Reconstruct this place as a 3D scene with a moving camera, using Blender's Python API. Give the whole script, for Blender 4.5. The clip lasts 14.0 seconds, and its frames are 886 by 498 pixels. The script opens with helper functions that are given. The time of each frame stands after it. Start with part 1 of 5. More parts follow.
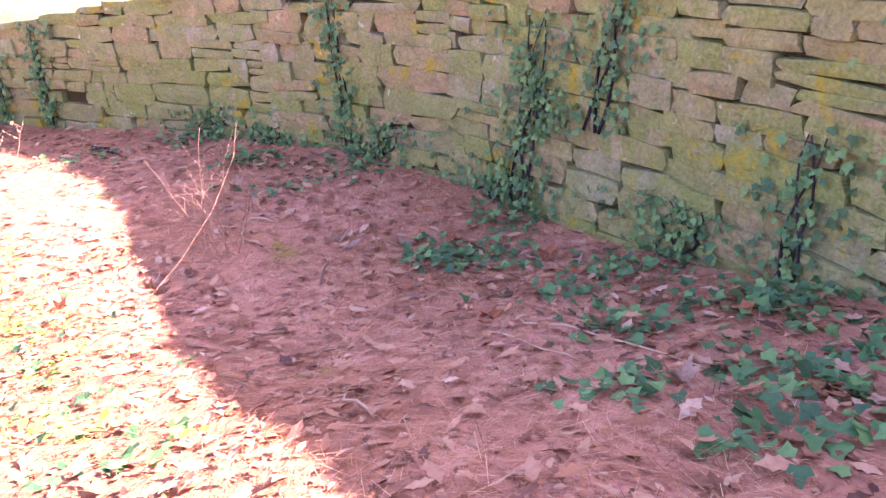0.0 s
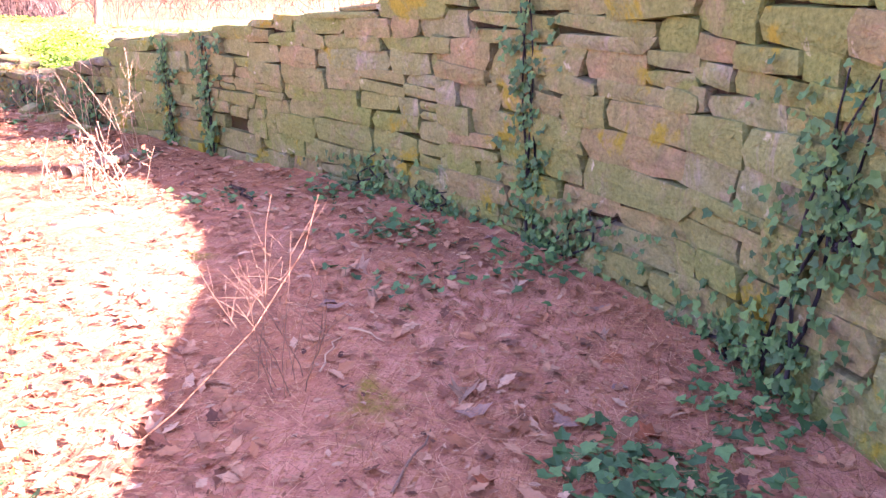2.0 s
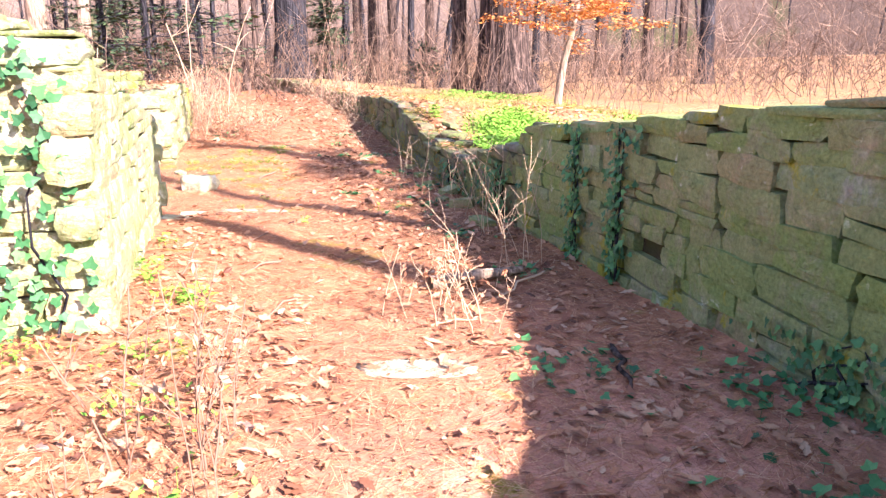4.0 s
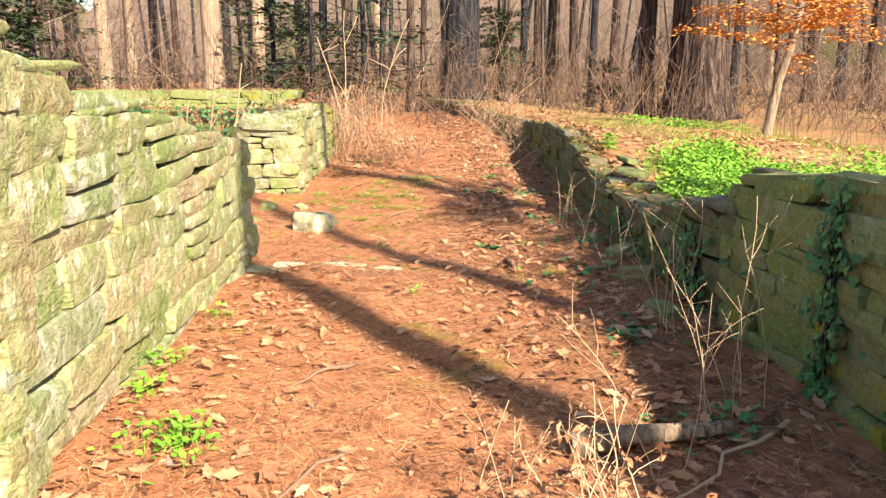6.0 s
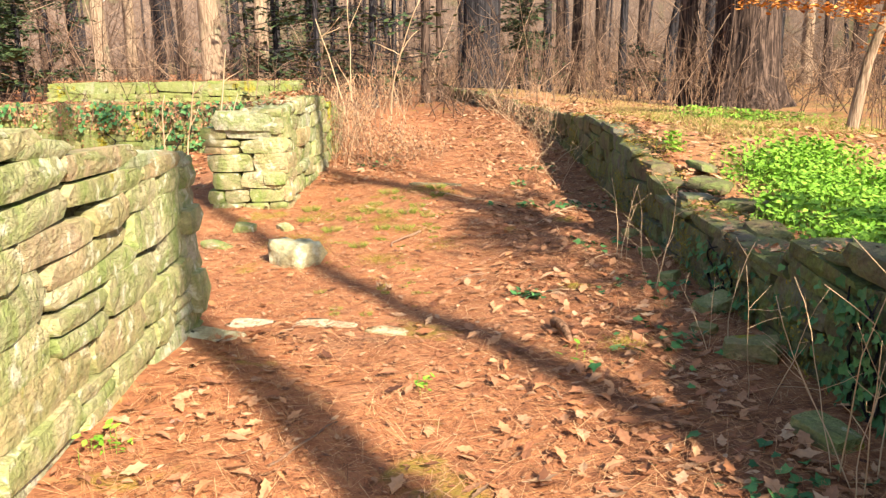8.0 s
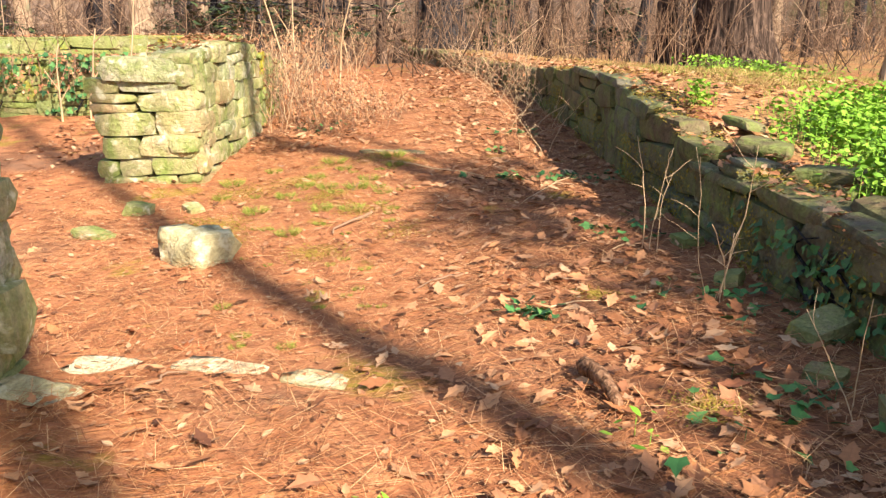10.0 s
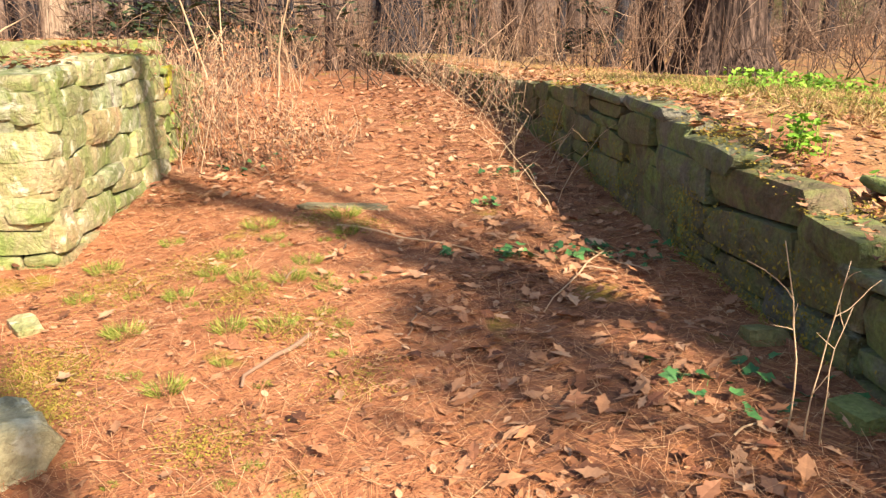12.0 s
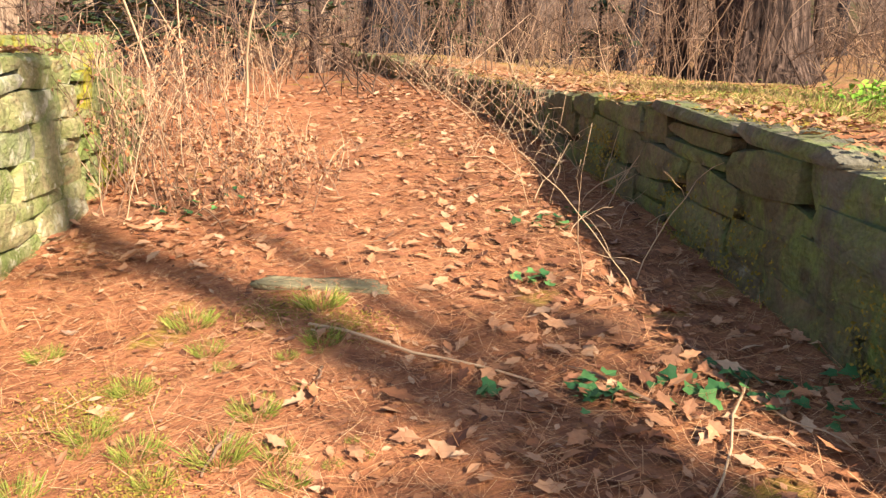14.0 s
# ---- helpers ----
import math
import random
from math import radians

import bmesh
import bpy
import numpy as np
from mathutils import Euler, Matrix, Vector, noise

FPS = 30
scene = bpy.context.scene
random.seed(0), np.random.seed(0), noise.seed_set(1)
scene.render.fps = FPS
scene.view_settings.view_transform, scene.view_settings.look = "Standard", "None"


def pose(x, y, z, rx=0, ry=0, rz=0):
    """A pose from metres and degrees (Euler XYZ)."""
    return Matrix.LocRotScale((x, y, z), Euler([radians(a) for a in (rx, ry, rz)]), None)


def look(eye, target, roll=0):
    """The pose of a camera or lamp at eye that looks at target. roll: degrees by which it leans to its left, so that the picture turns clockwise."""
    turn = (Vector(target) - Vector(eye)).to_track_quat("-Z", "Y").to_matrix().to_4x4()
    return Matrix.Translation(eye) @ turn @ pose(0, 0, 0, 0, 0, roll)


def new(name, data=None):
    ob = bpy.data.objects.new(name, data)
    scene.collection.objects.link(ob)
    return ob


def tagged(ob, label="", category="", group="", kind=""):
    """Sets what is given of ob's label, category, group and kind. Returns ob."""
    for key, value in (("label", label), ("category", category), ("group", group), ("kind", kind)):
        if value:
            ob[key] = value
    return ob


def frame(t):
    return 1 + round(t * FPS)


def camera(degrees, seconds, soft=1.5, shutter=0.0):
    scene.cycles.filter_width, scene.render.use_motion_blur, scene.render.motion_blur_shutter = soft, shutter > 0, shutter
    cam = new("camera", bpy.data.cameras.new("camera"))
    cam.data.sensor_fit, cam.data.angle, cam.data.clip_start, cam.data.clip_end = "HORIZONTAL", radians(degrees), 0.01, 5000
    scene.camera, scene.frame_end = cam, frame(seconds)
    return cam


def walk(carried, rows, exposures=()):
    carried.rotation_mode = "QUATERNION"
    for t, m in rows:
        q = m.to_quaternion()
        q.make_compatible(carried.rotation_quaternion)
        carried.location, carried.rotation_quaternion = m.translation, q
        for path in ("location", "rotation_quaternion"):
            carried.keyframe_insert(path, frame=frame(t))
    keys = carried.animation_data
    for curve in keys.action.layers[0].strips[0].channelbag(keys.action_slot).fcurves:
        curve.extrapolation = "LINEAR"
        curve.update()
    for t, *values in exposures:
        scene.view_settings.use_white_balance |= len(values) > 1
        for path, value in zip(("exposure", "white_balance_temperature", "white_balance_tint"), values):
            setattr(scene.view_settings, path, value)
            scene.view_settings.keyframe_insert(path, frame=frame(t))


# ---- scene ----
cam = camera(57.7, 14.0, 1.4)
METRES, EYE, TILT, LEAN, TURN = 15.3, 1.65, 0.0, 0.0, 0.0
ROWS = [
    (0.0, 0.0, 0.0, 0.0, -1.57, -23.55, 3.61),
    (0.5, 0.0034, 0.0333, -0.0061, 1.34, -23.2, 2.73),
    (1.0, 0.0089, 0.0699, -0.0137, 5.72, -21.61, 2.09),
    (1.5, 0.0111, 0.1076, -0.0215, 10.63, -20.22, 1.56),
    (2.0, 0.0081, 0.1472, -0.0233, 16.63, -19.62, 1.09),
    (2.5, 0.0015, 0.1859, -0.0248, 24.05, -18.19, 0.73),
    (3.0, -0.0133, 0.2223, -0.0267, 31.33, -16.53, 0.29),
    (3.5, -0.0327, 0.2588, -0.0269, 40.73, -14.89, 0.6),
    (4.0, -0.0508, 0.2884, -0.0288, 49.43, -13.67, 0.52),
    (6.5, -0.2008, 0.4146, -0.0349, 62.85, -12.24, 0.12),
    (7.0, -0.2335, 0.4316, -0.0324, 63.44, -12.53, 0.2),
    (7.5, -0.2633, 0.4471, -0.0327, 63.48, -12.68, 0.49),
    (8.0, -0.289, 0.4578, -0.0365, 63.42, -12.82, 0.85),
    (10.5, -0.4289, 0.5296, -0.0587, 59.63, -15.18, 0.73),
    (11.0, -0.4613, 0.5484, -0.0572, 58.9, -15.21, 0.88),
    (11.5, -0.4939, 0.5658, -0.0542, 58.33, -15.25, 0.99),
    (12.0, -0.5296, 0.5788, -0.0524, 57.27, -14.93, 0.82),
    (12.5, -0.5623, 0.592, -0.05, 56.56, -14.87, 0.94),
    (13.0, -0.587, 0.607, -0.0472, 56.87, -14.96, 0.91),
    (13.5, -0.6146, 0.6213, -0.052, 56.63, -14.37, 0.48),
    (14.0, -0.6423, 0.637, -0.0541, 56.56, -14.91, 0.24),
]
EXPOSURES = [(0.0, 3.3, 6700, 66), (3.0, 3.22, 6700, 68), (4.2, 2.0, 6000, 22), (6.3, 1.4, 7300, 8), (14.0, 1.24, 7600, 14)]
SUN, SKY = 5.0, 0.092
walk(cam, [(t, pose(0, 0, EYE, TILT, LEAN, TURN) @ pose(METRES * x, METRES * y, METRES * z, 90 + pitch, roll, yaw)) for t, x, y, z, yaw, pitch, roll in ROWS],
     EXPOSURES)

# ---- light ----
SUN_AZ, SUN_EL = 6.3, 35.0  # degrees: from +x towards +y, and above the horizon
world = bpy.data.worlds.new("sky")
scene.world = world
world.use_nodes = True
sky = world.node_tree.nodes.new("ShaderNodeTexSky")
sky.sky_type, sky.sun_disc = "NISHITA", False
sky.sun_elevation, sky.sun_rotation = radians(SUN_EL), radians(90 - SUN_AZ)
world.node_tree.links.new(sky.outputs[0], world.node_tree.nodes["Background"].inputs["Color"])
world.node_tree.nodes["Background"].inputs["Strength"].default_value = SKY
sun_data = bpy.data.lights.new("sun", "SUN")
sun_data.energy, sun_data.angle, sun_data.color = SUN, radians(0.6), (1.0, 0.9, 0.76)
sun = new("sun", sun_data)
sun_way = Vector((math.cos(radians(SUN_EL)) * math.cos(radians(SUN_AZ)), math.cos(radians(SUN_EL)) * math.sin(radians(SUN_AZ)), math.sin(radians(SUN_EL))))
sun.matrix_world = look(sun_way * 60, (0, 0, 0))


# ---- materials ----
class Nodes:
    """Short forms for a node material."""

    def __init__(self, name, rough=0.85, spec=0.25):
        self.m = bpy.data.materials.new(name)
        self.m.use_nodes = True
        self.t = self.m.node_tree
        self.b = self.t.nodes["Principled BSDF"]
        self.b.inputs["Roughness"].default_value = rough
        self.b.inputs["Specular IOR Level"].default_value = spec

    def n(self, kind, **values):
        node = self.t.nodes.new(kind)
        for k, v in values.items():
            node.inputs[k].default_value = v
        return node

    def link(self, a, b):
        self.t.links.new(a, b)

    def coords(self, scale=(1, 1, 1), local=False):
        c = self.n("ShaderNodeTexCoord").outputs["Object"] if local else self.n("ShaderNodeNewGeometry").outputs["Position"]
        mp = self.n("ShaderNodeMapping", Scale=scale)
        self.link(c, mp.inputs["Vector"])
        return mp.outputs[0]

    def noise(self, scale, detail=4.0, rough=0.55, at=None, distort=0.0):
        nd = self.n("ShaderNodeTexNoise", Scale=scale, Detail=detail, Roughness=rough, Distortion=distort)
        self.link(at if at is not None else self.coords(), nd.inputs["Vector"])
        return nd.outputs["Fac"]

    def ramp(self, fac, stops):
        r = self.t.nodes.new("ShaderNodeValToRGB")
        els = r.color_ramp.elements
        while len(els) < len(stops):
            els.new(0.5)
        for e, (p, c) in zip(els, stops):
            e.position, e.color = p, (*c, 1)
        self.link(fac, r.inputs[0])
        return r.outputs[0]

    def mask(self, fac, lo, hi):
        r = self.n("ShaderNodeMapRange")
        r.inputs["From Min"].default_value, r.inputs["From Max"].default_value = lo, hi
        self.link(fac, r.inputs["Value"])
        return r.outputs[0]

    def mix(self, fac, a, b, mode="MIX"):
        x = self.t.nodes.new("ShaderNodeMix")
        x.data_type, x.blend_type = "RGBA", mode
        if isinstance(fac, float):
            x.inputs[0].default_value = fac
        else:
            self.link(fac, x.inputs[0])
        for s, v in ((6, a), (7, b)):
            if isinstance(v, tuple):
                x.inputs[s].default_value = (*v, 1)
            else:
                self.link(v, x.inputs[s])
        return x.outputs[2]

    def random(self, island=False):
        if island:
            return self.n("ShaderNodeNewGeometry").outputs["Random Per Island"]
        return self.n("ShaderNodeObjectInfo").outputs["Random"]

    def bump(self, fac, strength, distance, under=None):
        b = self.n("ShaderNodeBump", Strength=strength, Distance=distance)
        self.link(fac, b.inputs["Height"])
        if under is not None:
            self.link(under, b.inputs["Normal"])
        return b.outputs[0]

    def done(self, color, normal=None):
        self.link(color, self.b.inputs["Base Color"])
        if normal is not None:
            self.link(normal, self.b.inputs["Normal"])
        return self.m


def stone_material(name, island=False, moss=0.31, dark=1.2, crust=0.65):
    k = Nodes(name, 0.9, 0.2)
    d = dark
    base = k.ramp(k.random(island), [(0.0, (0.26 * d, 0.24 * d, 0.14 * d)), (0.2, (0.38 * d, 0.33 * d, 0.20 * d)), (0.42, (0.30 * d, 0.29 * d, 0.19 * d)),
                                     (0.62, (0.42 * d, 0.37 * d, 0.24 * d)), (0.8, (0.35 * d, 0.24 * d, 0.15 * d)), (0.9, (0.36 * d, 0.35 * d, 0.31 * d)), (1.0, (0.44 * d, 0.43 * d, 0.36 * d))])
    fine = k.noise(42, 6, 0.7)
    mid = k.noise(6, 6, 0.65, distort=0.6)
    col = k.mix(k.mask(mid, 0.35, 0.75), base, (0.17 * d, 0.15 * d, 0.09 * d))
    col = k.mix(0.7, col, k.ramp(fine, [(0.25, (0.5, 0.5, 0.5)), (0.75, (1.3, 1.3, 1.22))]), "MULTIPLY")
    algae = k.noise(3.4, 7, 0.72, k.coords((1, 1, 0.7)), 1.0)
    film = k.n("ShaderNodeMath")
    film.operation = "MULTIPLY"
    k.link(k.mask(algae, moss, moss + 0.2), film.inputs[0])
    k.link(k.ramp(k.random(island), [(0.0, (0.9, 0.9, 0.9)), (0.35, (0.55, 0.55, 0.55)), (0.5, (0.95, 0.95, 0.95)), (0.75, (0.4, 0.4, 0.4)), (1.0, (0.8, 0.8, 0.8))]), film.inputs[1])
    col = k.mix(film.outputs[0], col, k.ramp(fine, [(0.2, (0.085, 0.14, 0.028)), (0.8, (0.31, 0.41, 0.125))]))
    blot = k.noise(1.7, 6, 0.7, distort=0.5)
    col = k.mix(k.mask(blot, moss + 0.265, moss + 0.33), col, k.ramp(fine, [(0.3, (0.25, 0.24, 0.03)), (0.8, (0.44, 0.39, 0.06))]))
    lichen = k.noise(9, 5, 0.6, distort=0.3)
    col = k.mix(k.mask(lichen, crust, crust + 0.12), col, (0.56 * min(d, 1.1), 0.56 * min(d, 1.1), 0.42 * min(d, 1.1)))
    nrm = k.bump(mid, 0.9, 0.06)
    layers = k.noise(7, 5, 0.65, k.coords((1, 1, 2.6)), 0.8)
    nrm = k.bump(layers, 0.8, 0.03, nrm)
    nrm = k.bump(fine, 0.7, 0.008, nrm)
    return k.done(col, nrm)


def litter_material(name):
    k = Nodes(name, 0.9, 0.15)
    big = k.noise(0.55, 4, 0.6)
    mid = k.noise(6, 5, 0.65, distort=0.8)
    fine = k.noise(60, 5, 0.7)
    needles_a = k.noise(30, 3, 0.6, k.coords((1.0, 0.14, 1)), 1.2)
    needles_b = k.noise(34, 3, 0.6, k.coords((0.13, 1.0, 1)), 1.4)
    col = k.ramp(mid, [(0.25, (0.13, 0.05, 0.03)), (0.5, (0.38, 0.155, 0.08)), (0.78, (0.60, 0.29, 0.155))])
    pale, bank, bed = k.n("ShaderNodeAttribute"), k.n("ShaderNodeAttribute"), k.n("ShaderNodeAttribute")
    pale.attribute_name, bank.attribute_name, bed.attribute_name = "lifted_needles", "bank_turf", "wall_foot_dark"
    # Dry needle colour, paled further to lift the shaded start of the way.
    lifted_straw = k.ramp(mid, [(0.25, (0.34, 0.13, 0.09)), (0.5, (0.60, 0.28, 0.19)), (0.75, (0.76, 0.43, 0.31))])
    col = k.mix(pale.outputs["Fac"], col, lifted_straw)
    # Darker brown band along the wall's foot.
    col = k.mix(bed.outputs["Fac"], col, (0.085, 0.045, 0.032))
    col = k.mix(k.mask(needles_a, 0.54, 0.68), col, (0.45, 0.20, 0.09))
    col = k.mix(k.mask(needles_b, 0.57, 0.70), col, (0.54, 0.29, 0.145))
    col = k.mix(k.mask(fine, 0.55, 0.75), col, (0.10, 0.05, 0.032))
    col = k.mix(k.mask(big, 0.55, 0.75), col, (0.25, 0.135, 0.09))
    turf = k.ramp(needles_a, [(0.3, (0.13, 0.08, 0.035)), (0.5, (0.32, 0.20, 0.095)), (0.7, (0.52, 0.36, 0.19))])
    turf = k.mix(k.mask(k.noise(1.1, 5, 0.65), 0.5, 0.66), turf, (0.18, 0.16, 0.05))
    col = k.mix(bank.outputs["Fac"], col, turf)
    moss = k.noise(1.3, 5, 0.6, distort=0.3)
    col = k.mix(k.mask(moss, 0.62, 0.70), col, (0.30, 0.23, 0.05))
    nrm = k.bump(mid, 0.7, 0.05)
    nrm = k.bump(needles_a, 0.7, 0.015, nrm)
    nrm = k.bump(fine, 0.6, 0.01, nrm)
    return k.done(col, nrm)


def leaf_material(name, stops, rough=0.7, trans=0.0, spec=0.3):
    k = Nodes(name, rough, spec)
    col = k.ramp(k.random(True), stops)
    fine = k.noise(45, 4, 0.6)
    col = k.mix(0.6, col, k.ramp(fine, [(0.25, (0.6, 0.6, 0.6)), (0.75, (1.2, 1.2, 1.2))]), "MULTIPLY")
    return k.done(col, k.bump(fine, 0.4, 0.004))


def bark_material(name, a, b, c, ridge=1.0, bloom=(0.24, 0.25, 0.17)):
    k = Nodes(name, 0.92, 0.15)
    r = k.noise(13 / ridge, 4, 0.6, k.coords((1, 1, 0.11)), 0.9)
    f = k.noise(40, 5, 0.7, k.coords((1, 1, 0.5)))
    big = k.noise(0.9, 4, 0.6)
    col = k.ramp(r, [(0.36, a), (0.50, b), (0.66, c)])
    col = k.mix(0.5, col, k.ramp(f, [(0.25, (0.55, 0.55, 0.55)), (0.75, (1.2, 1.2, 1.2))]), "MULTIPLY")
    col = k.mix(k.mask(big, 0.6, 0.75), col, bloom)
    return k.done(col, k.bump(f, 0.5, 0.01, k.bump(r, 1.0, 0.09 * ridge)))


def twig_material(name, stops):
    k = Nodes(name, 0.85, 0.2)
    return k.done(k.ramp(k.random(True), stops))


STONE = stone_material("fieldstone")


def soil_material(name):
    k = Nodes(name, 0.95, 0.1)
    f, m = k.noise(40, 5, 0.7), k.noise(5, 4, 0.6)
    return k.done(k.mix(k.mask(m, 0.4, 0.7), k.ramp(f, [(0.3, (0.03, 0.022, 0.015)), (0.7, (0.10, 0.075, 0.05))]), (0.06, 0.065, 0.025)), k.bump(f, 0.7, 0.02))


MORTAR = soil_material("earth_joint")
# Lichened stone, its base tone also lightened to carry the sun on these walls.
STONE_SUNLIT_LICHEN = stone_material("sunlit_lichened_fieldstone", False, 0.385, 1.5, 0.56)
# Brown block stone, darkened further to carry the low wall's shade.
STONE_BLOCK = stone_material("shaded_brown_block", False, 0.44, 0.56)
LITTER = litter_material("leaf_litter_ground")
LEAF = leaf_material("dead_leaf", [(0.0, (0.10, 0.04, 0.026)), (0.2, (0.40, 0.17, 0.08)), (0.42, (0.54, 0.30, 0.17)), (0.62, (0.26, 0.10, 0.055)), (0.85, (0.48, 0.26, 0.15)), (1.0, (0.56, 0.38, 0.25))])
NEEDLE = leaf_material("pine_needle", [(0.0, (0.14, 0.052, 0.03)), (0.35, (0.42, 0.17, 0.08)), (0.7, (0.60, 0.29, 0.14)), (1.0, (0.76, 0.50, 0.29))])
IVY = leaf_material("ivy_leaf", [(0.0, (0.022, 0.09, 0.035)), (0.6, (0.05, 0.18, 0.06)), (1.0, (0.12, 0.29, 0.09))], 0.55, 0, 0.3)
GREEN = leaf_material("groundcover_leaf", [(0.0, (0.13, 0.31, 0.03)), (0.6, (0.20, 0.42, 0.045)), (1.0, (0.29, 0.50, 0.07))], 0.6)
GRASS = leaf_material("grass_blade", [(0.0, (0.13, 0.19, 0.03)), (0.6, (0.27, 0.33, 0.06)), (1.0, (0.42, 0.42, 0.12))], 0.7)
MOSS = leaf_material("moss_frond", [(0.0, (0.20, 0.16, 0.028)), (0.6, (0.30, 0.235, 0.045)), (1.0, (0.38, 0.30, 0.065))], 0.9)
ORANGE = leaf_material("beech_leaf", [(0.0, (0.46, 0.16, 0.04)), (0.6, (0.64, 0.26, 0.065)), (1.0, (0.76, 0.38, 0.11))], 0.7)
CONIFER = leaf_material("conifer_needle", [(0.0, (0.02, 0.04, 0.02)), (0.6, (0.04, 0.075, 0.03)), (1.0, (0.08, 0.12, 0.045))], 0.7)
BARK = bark_material("oak_bark", (0.014, 0.010, 0.010), (0.07, 0.048, 0.041), (0.20, 0.14, 0.115), 1.0, (0.10, 0.075, 0.06))
BARK_DARK = bark_material("dark_bark", (0.010, 0.0095, 0.012), (0.032, 0.030, 0.036), (0.085, 0.08, 0.09), 0.7, (0.05, 0.048, 0.05))
BARK_PALE = bark_material("pale_bark", (0.20, 0.14, 0.10), (0.36, 0.26, 0.19), (0.48, 0.38, 0.29), 0.5)
THICKET = twig_material("thicket_twig", [(0.0, (0.05, 0.032, 0.026)), (0.5, (0.12, 0.076, 0.056)), (0.85, (0.22, 0.145, 0.105)), (1.0, (0.42, 0.30, 0.22))])
TWIG = twig_material("dry_twig", [(0.0, (0.09, 0.055, 0.042)), (0.4, (0.19, 0.12, 0.085)), (0.8, (0.31, 0.20, 0.14)), (1.0, (0.44, 0.31, 0.21))])
ROTTEN = bark_material("rotten_wood", (0.07, 0.035, 0.022), (0.26, 0.14, 0.09), (0.44, 0.27, 0.18), 0.5, (0.30, 0.17, 0.10))
STRAW = twig_material("dry_stem", [(0.0, (0.40, 0.26, 0.16)), (1.0, (0.62, 0.47, 0.32))])


# ---- mesh helpers ----
def mesh_from(name, verts, faces, material, smooth=False):
    me = bpy.data.meshes.new(name)
    me.from_pydata([tuple(v) for v in verts], [], [tuple(f) for f in faces])
    me.materials.append(material)
    if smooth:
        me.polygons.foreach_set("use_smooth", [True] * len(me.polygons))
    me.update()
    return me


def part(name, me, parent, label=""):
    ob = new(name, me)
    ob.parent = parent
    return tagged(ob, label)


def empty(name, m, label, category, group="", kind=""):
    ob = new(name)
    ob.empty_display_size = 0.1
    ob.matrix_basis = m
    return tagged(ob, label, category, group, kind)


class Tubes:
    """Many thin round stems gathered into one mesh."""

    def __init__(self, sides=4):
        self.v, self.f, self.sides = [], [], sides

    def add(self, pts, r0, r1):
        n, s = len(pts), self.sides
        base = len(self.v)
        for i, p in enumerate(pts):
            a, b = pts[max(i - 1, 0)], pts[min(i + 1, n - 1)]
            d = (b - a).normalized()
            side = d.cross(Vector((0.31, 0.17, 0.93)))
            side = side.normalized() if side.length > 1e-3 else Vector((1, 0, 0))
            up = d.cross(side)
            r = r0 + (r1 - r0) * i / (n - 1)
            for k in range(s):
                an = 2 * math.pi * k / s
                self.v.append(p + side * (r * math.cos(an)) + up * (r * math.sin(an)))
        for i in range(n - 1):
            for k in range(s):
                a, b = base + i * s + k, base + i * s + (k + 1) % s
                self.f.append((a, b, b + s, a + s))
        self.f.append(tuple(base + (n - 1) * s + k for k in range(s)))

    def mesh(self, name, material):
        return mesh_from(name, self.v, self.f, material, True)


LEAF_SHAPES = {
    # outline of a leaf in its own plane, y along its length
    "oval": [(0, -0.5), (0.22, -0.2), (0.26, 0.1), (0, 0.55), (-0.26, 0.1), (-0.22, -0.2)],
    "oak": [(0, -0.55), (0.15, -0.26), (0.25, -0.2), (0.19, -0.04), (0.29, 0.14), (0.15, 0.24), (0.03, 0.58), (-0.13, 0.27), (-0.27, 0.2), (-0.17, 0.0), (-0.24, -0.17), (-0.13, -0.28)],
    "ivy": [(0, -0.35), (0.34, -0.42), (0.52, -0.02), (0.26, 0.12), (0, 0.6), (-0.26, 0.12), (-0.52, -0.02), (-0.34, -0.42)],
    "blade": [(-0.016, -0.5), (0.016, -0.5), (0.013, 0.1), (0, 0.5), (-0.013, 0.1)],
    "needle": [(-0.007, -0.5), (0.007, -0.5), (0.007, 0.5), (-0.007, 0.5)],
    "maple": [(0, -0.6), (0.12, -0.3), (0.46, -0.28), (0.34, -0.06), (0.52, 0.16), (0.22, 0.16), (0.16, 0.36), (0.02, 0.62), (-0.15, 0.33), (-0.24, 0.15), (-0.5, 0.2), (-0.33, -0.04), (-0.45, -0.3), (-0.1, -0.3)],
}


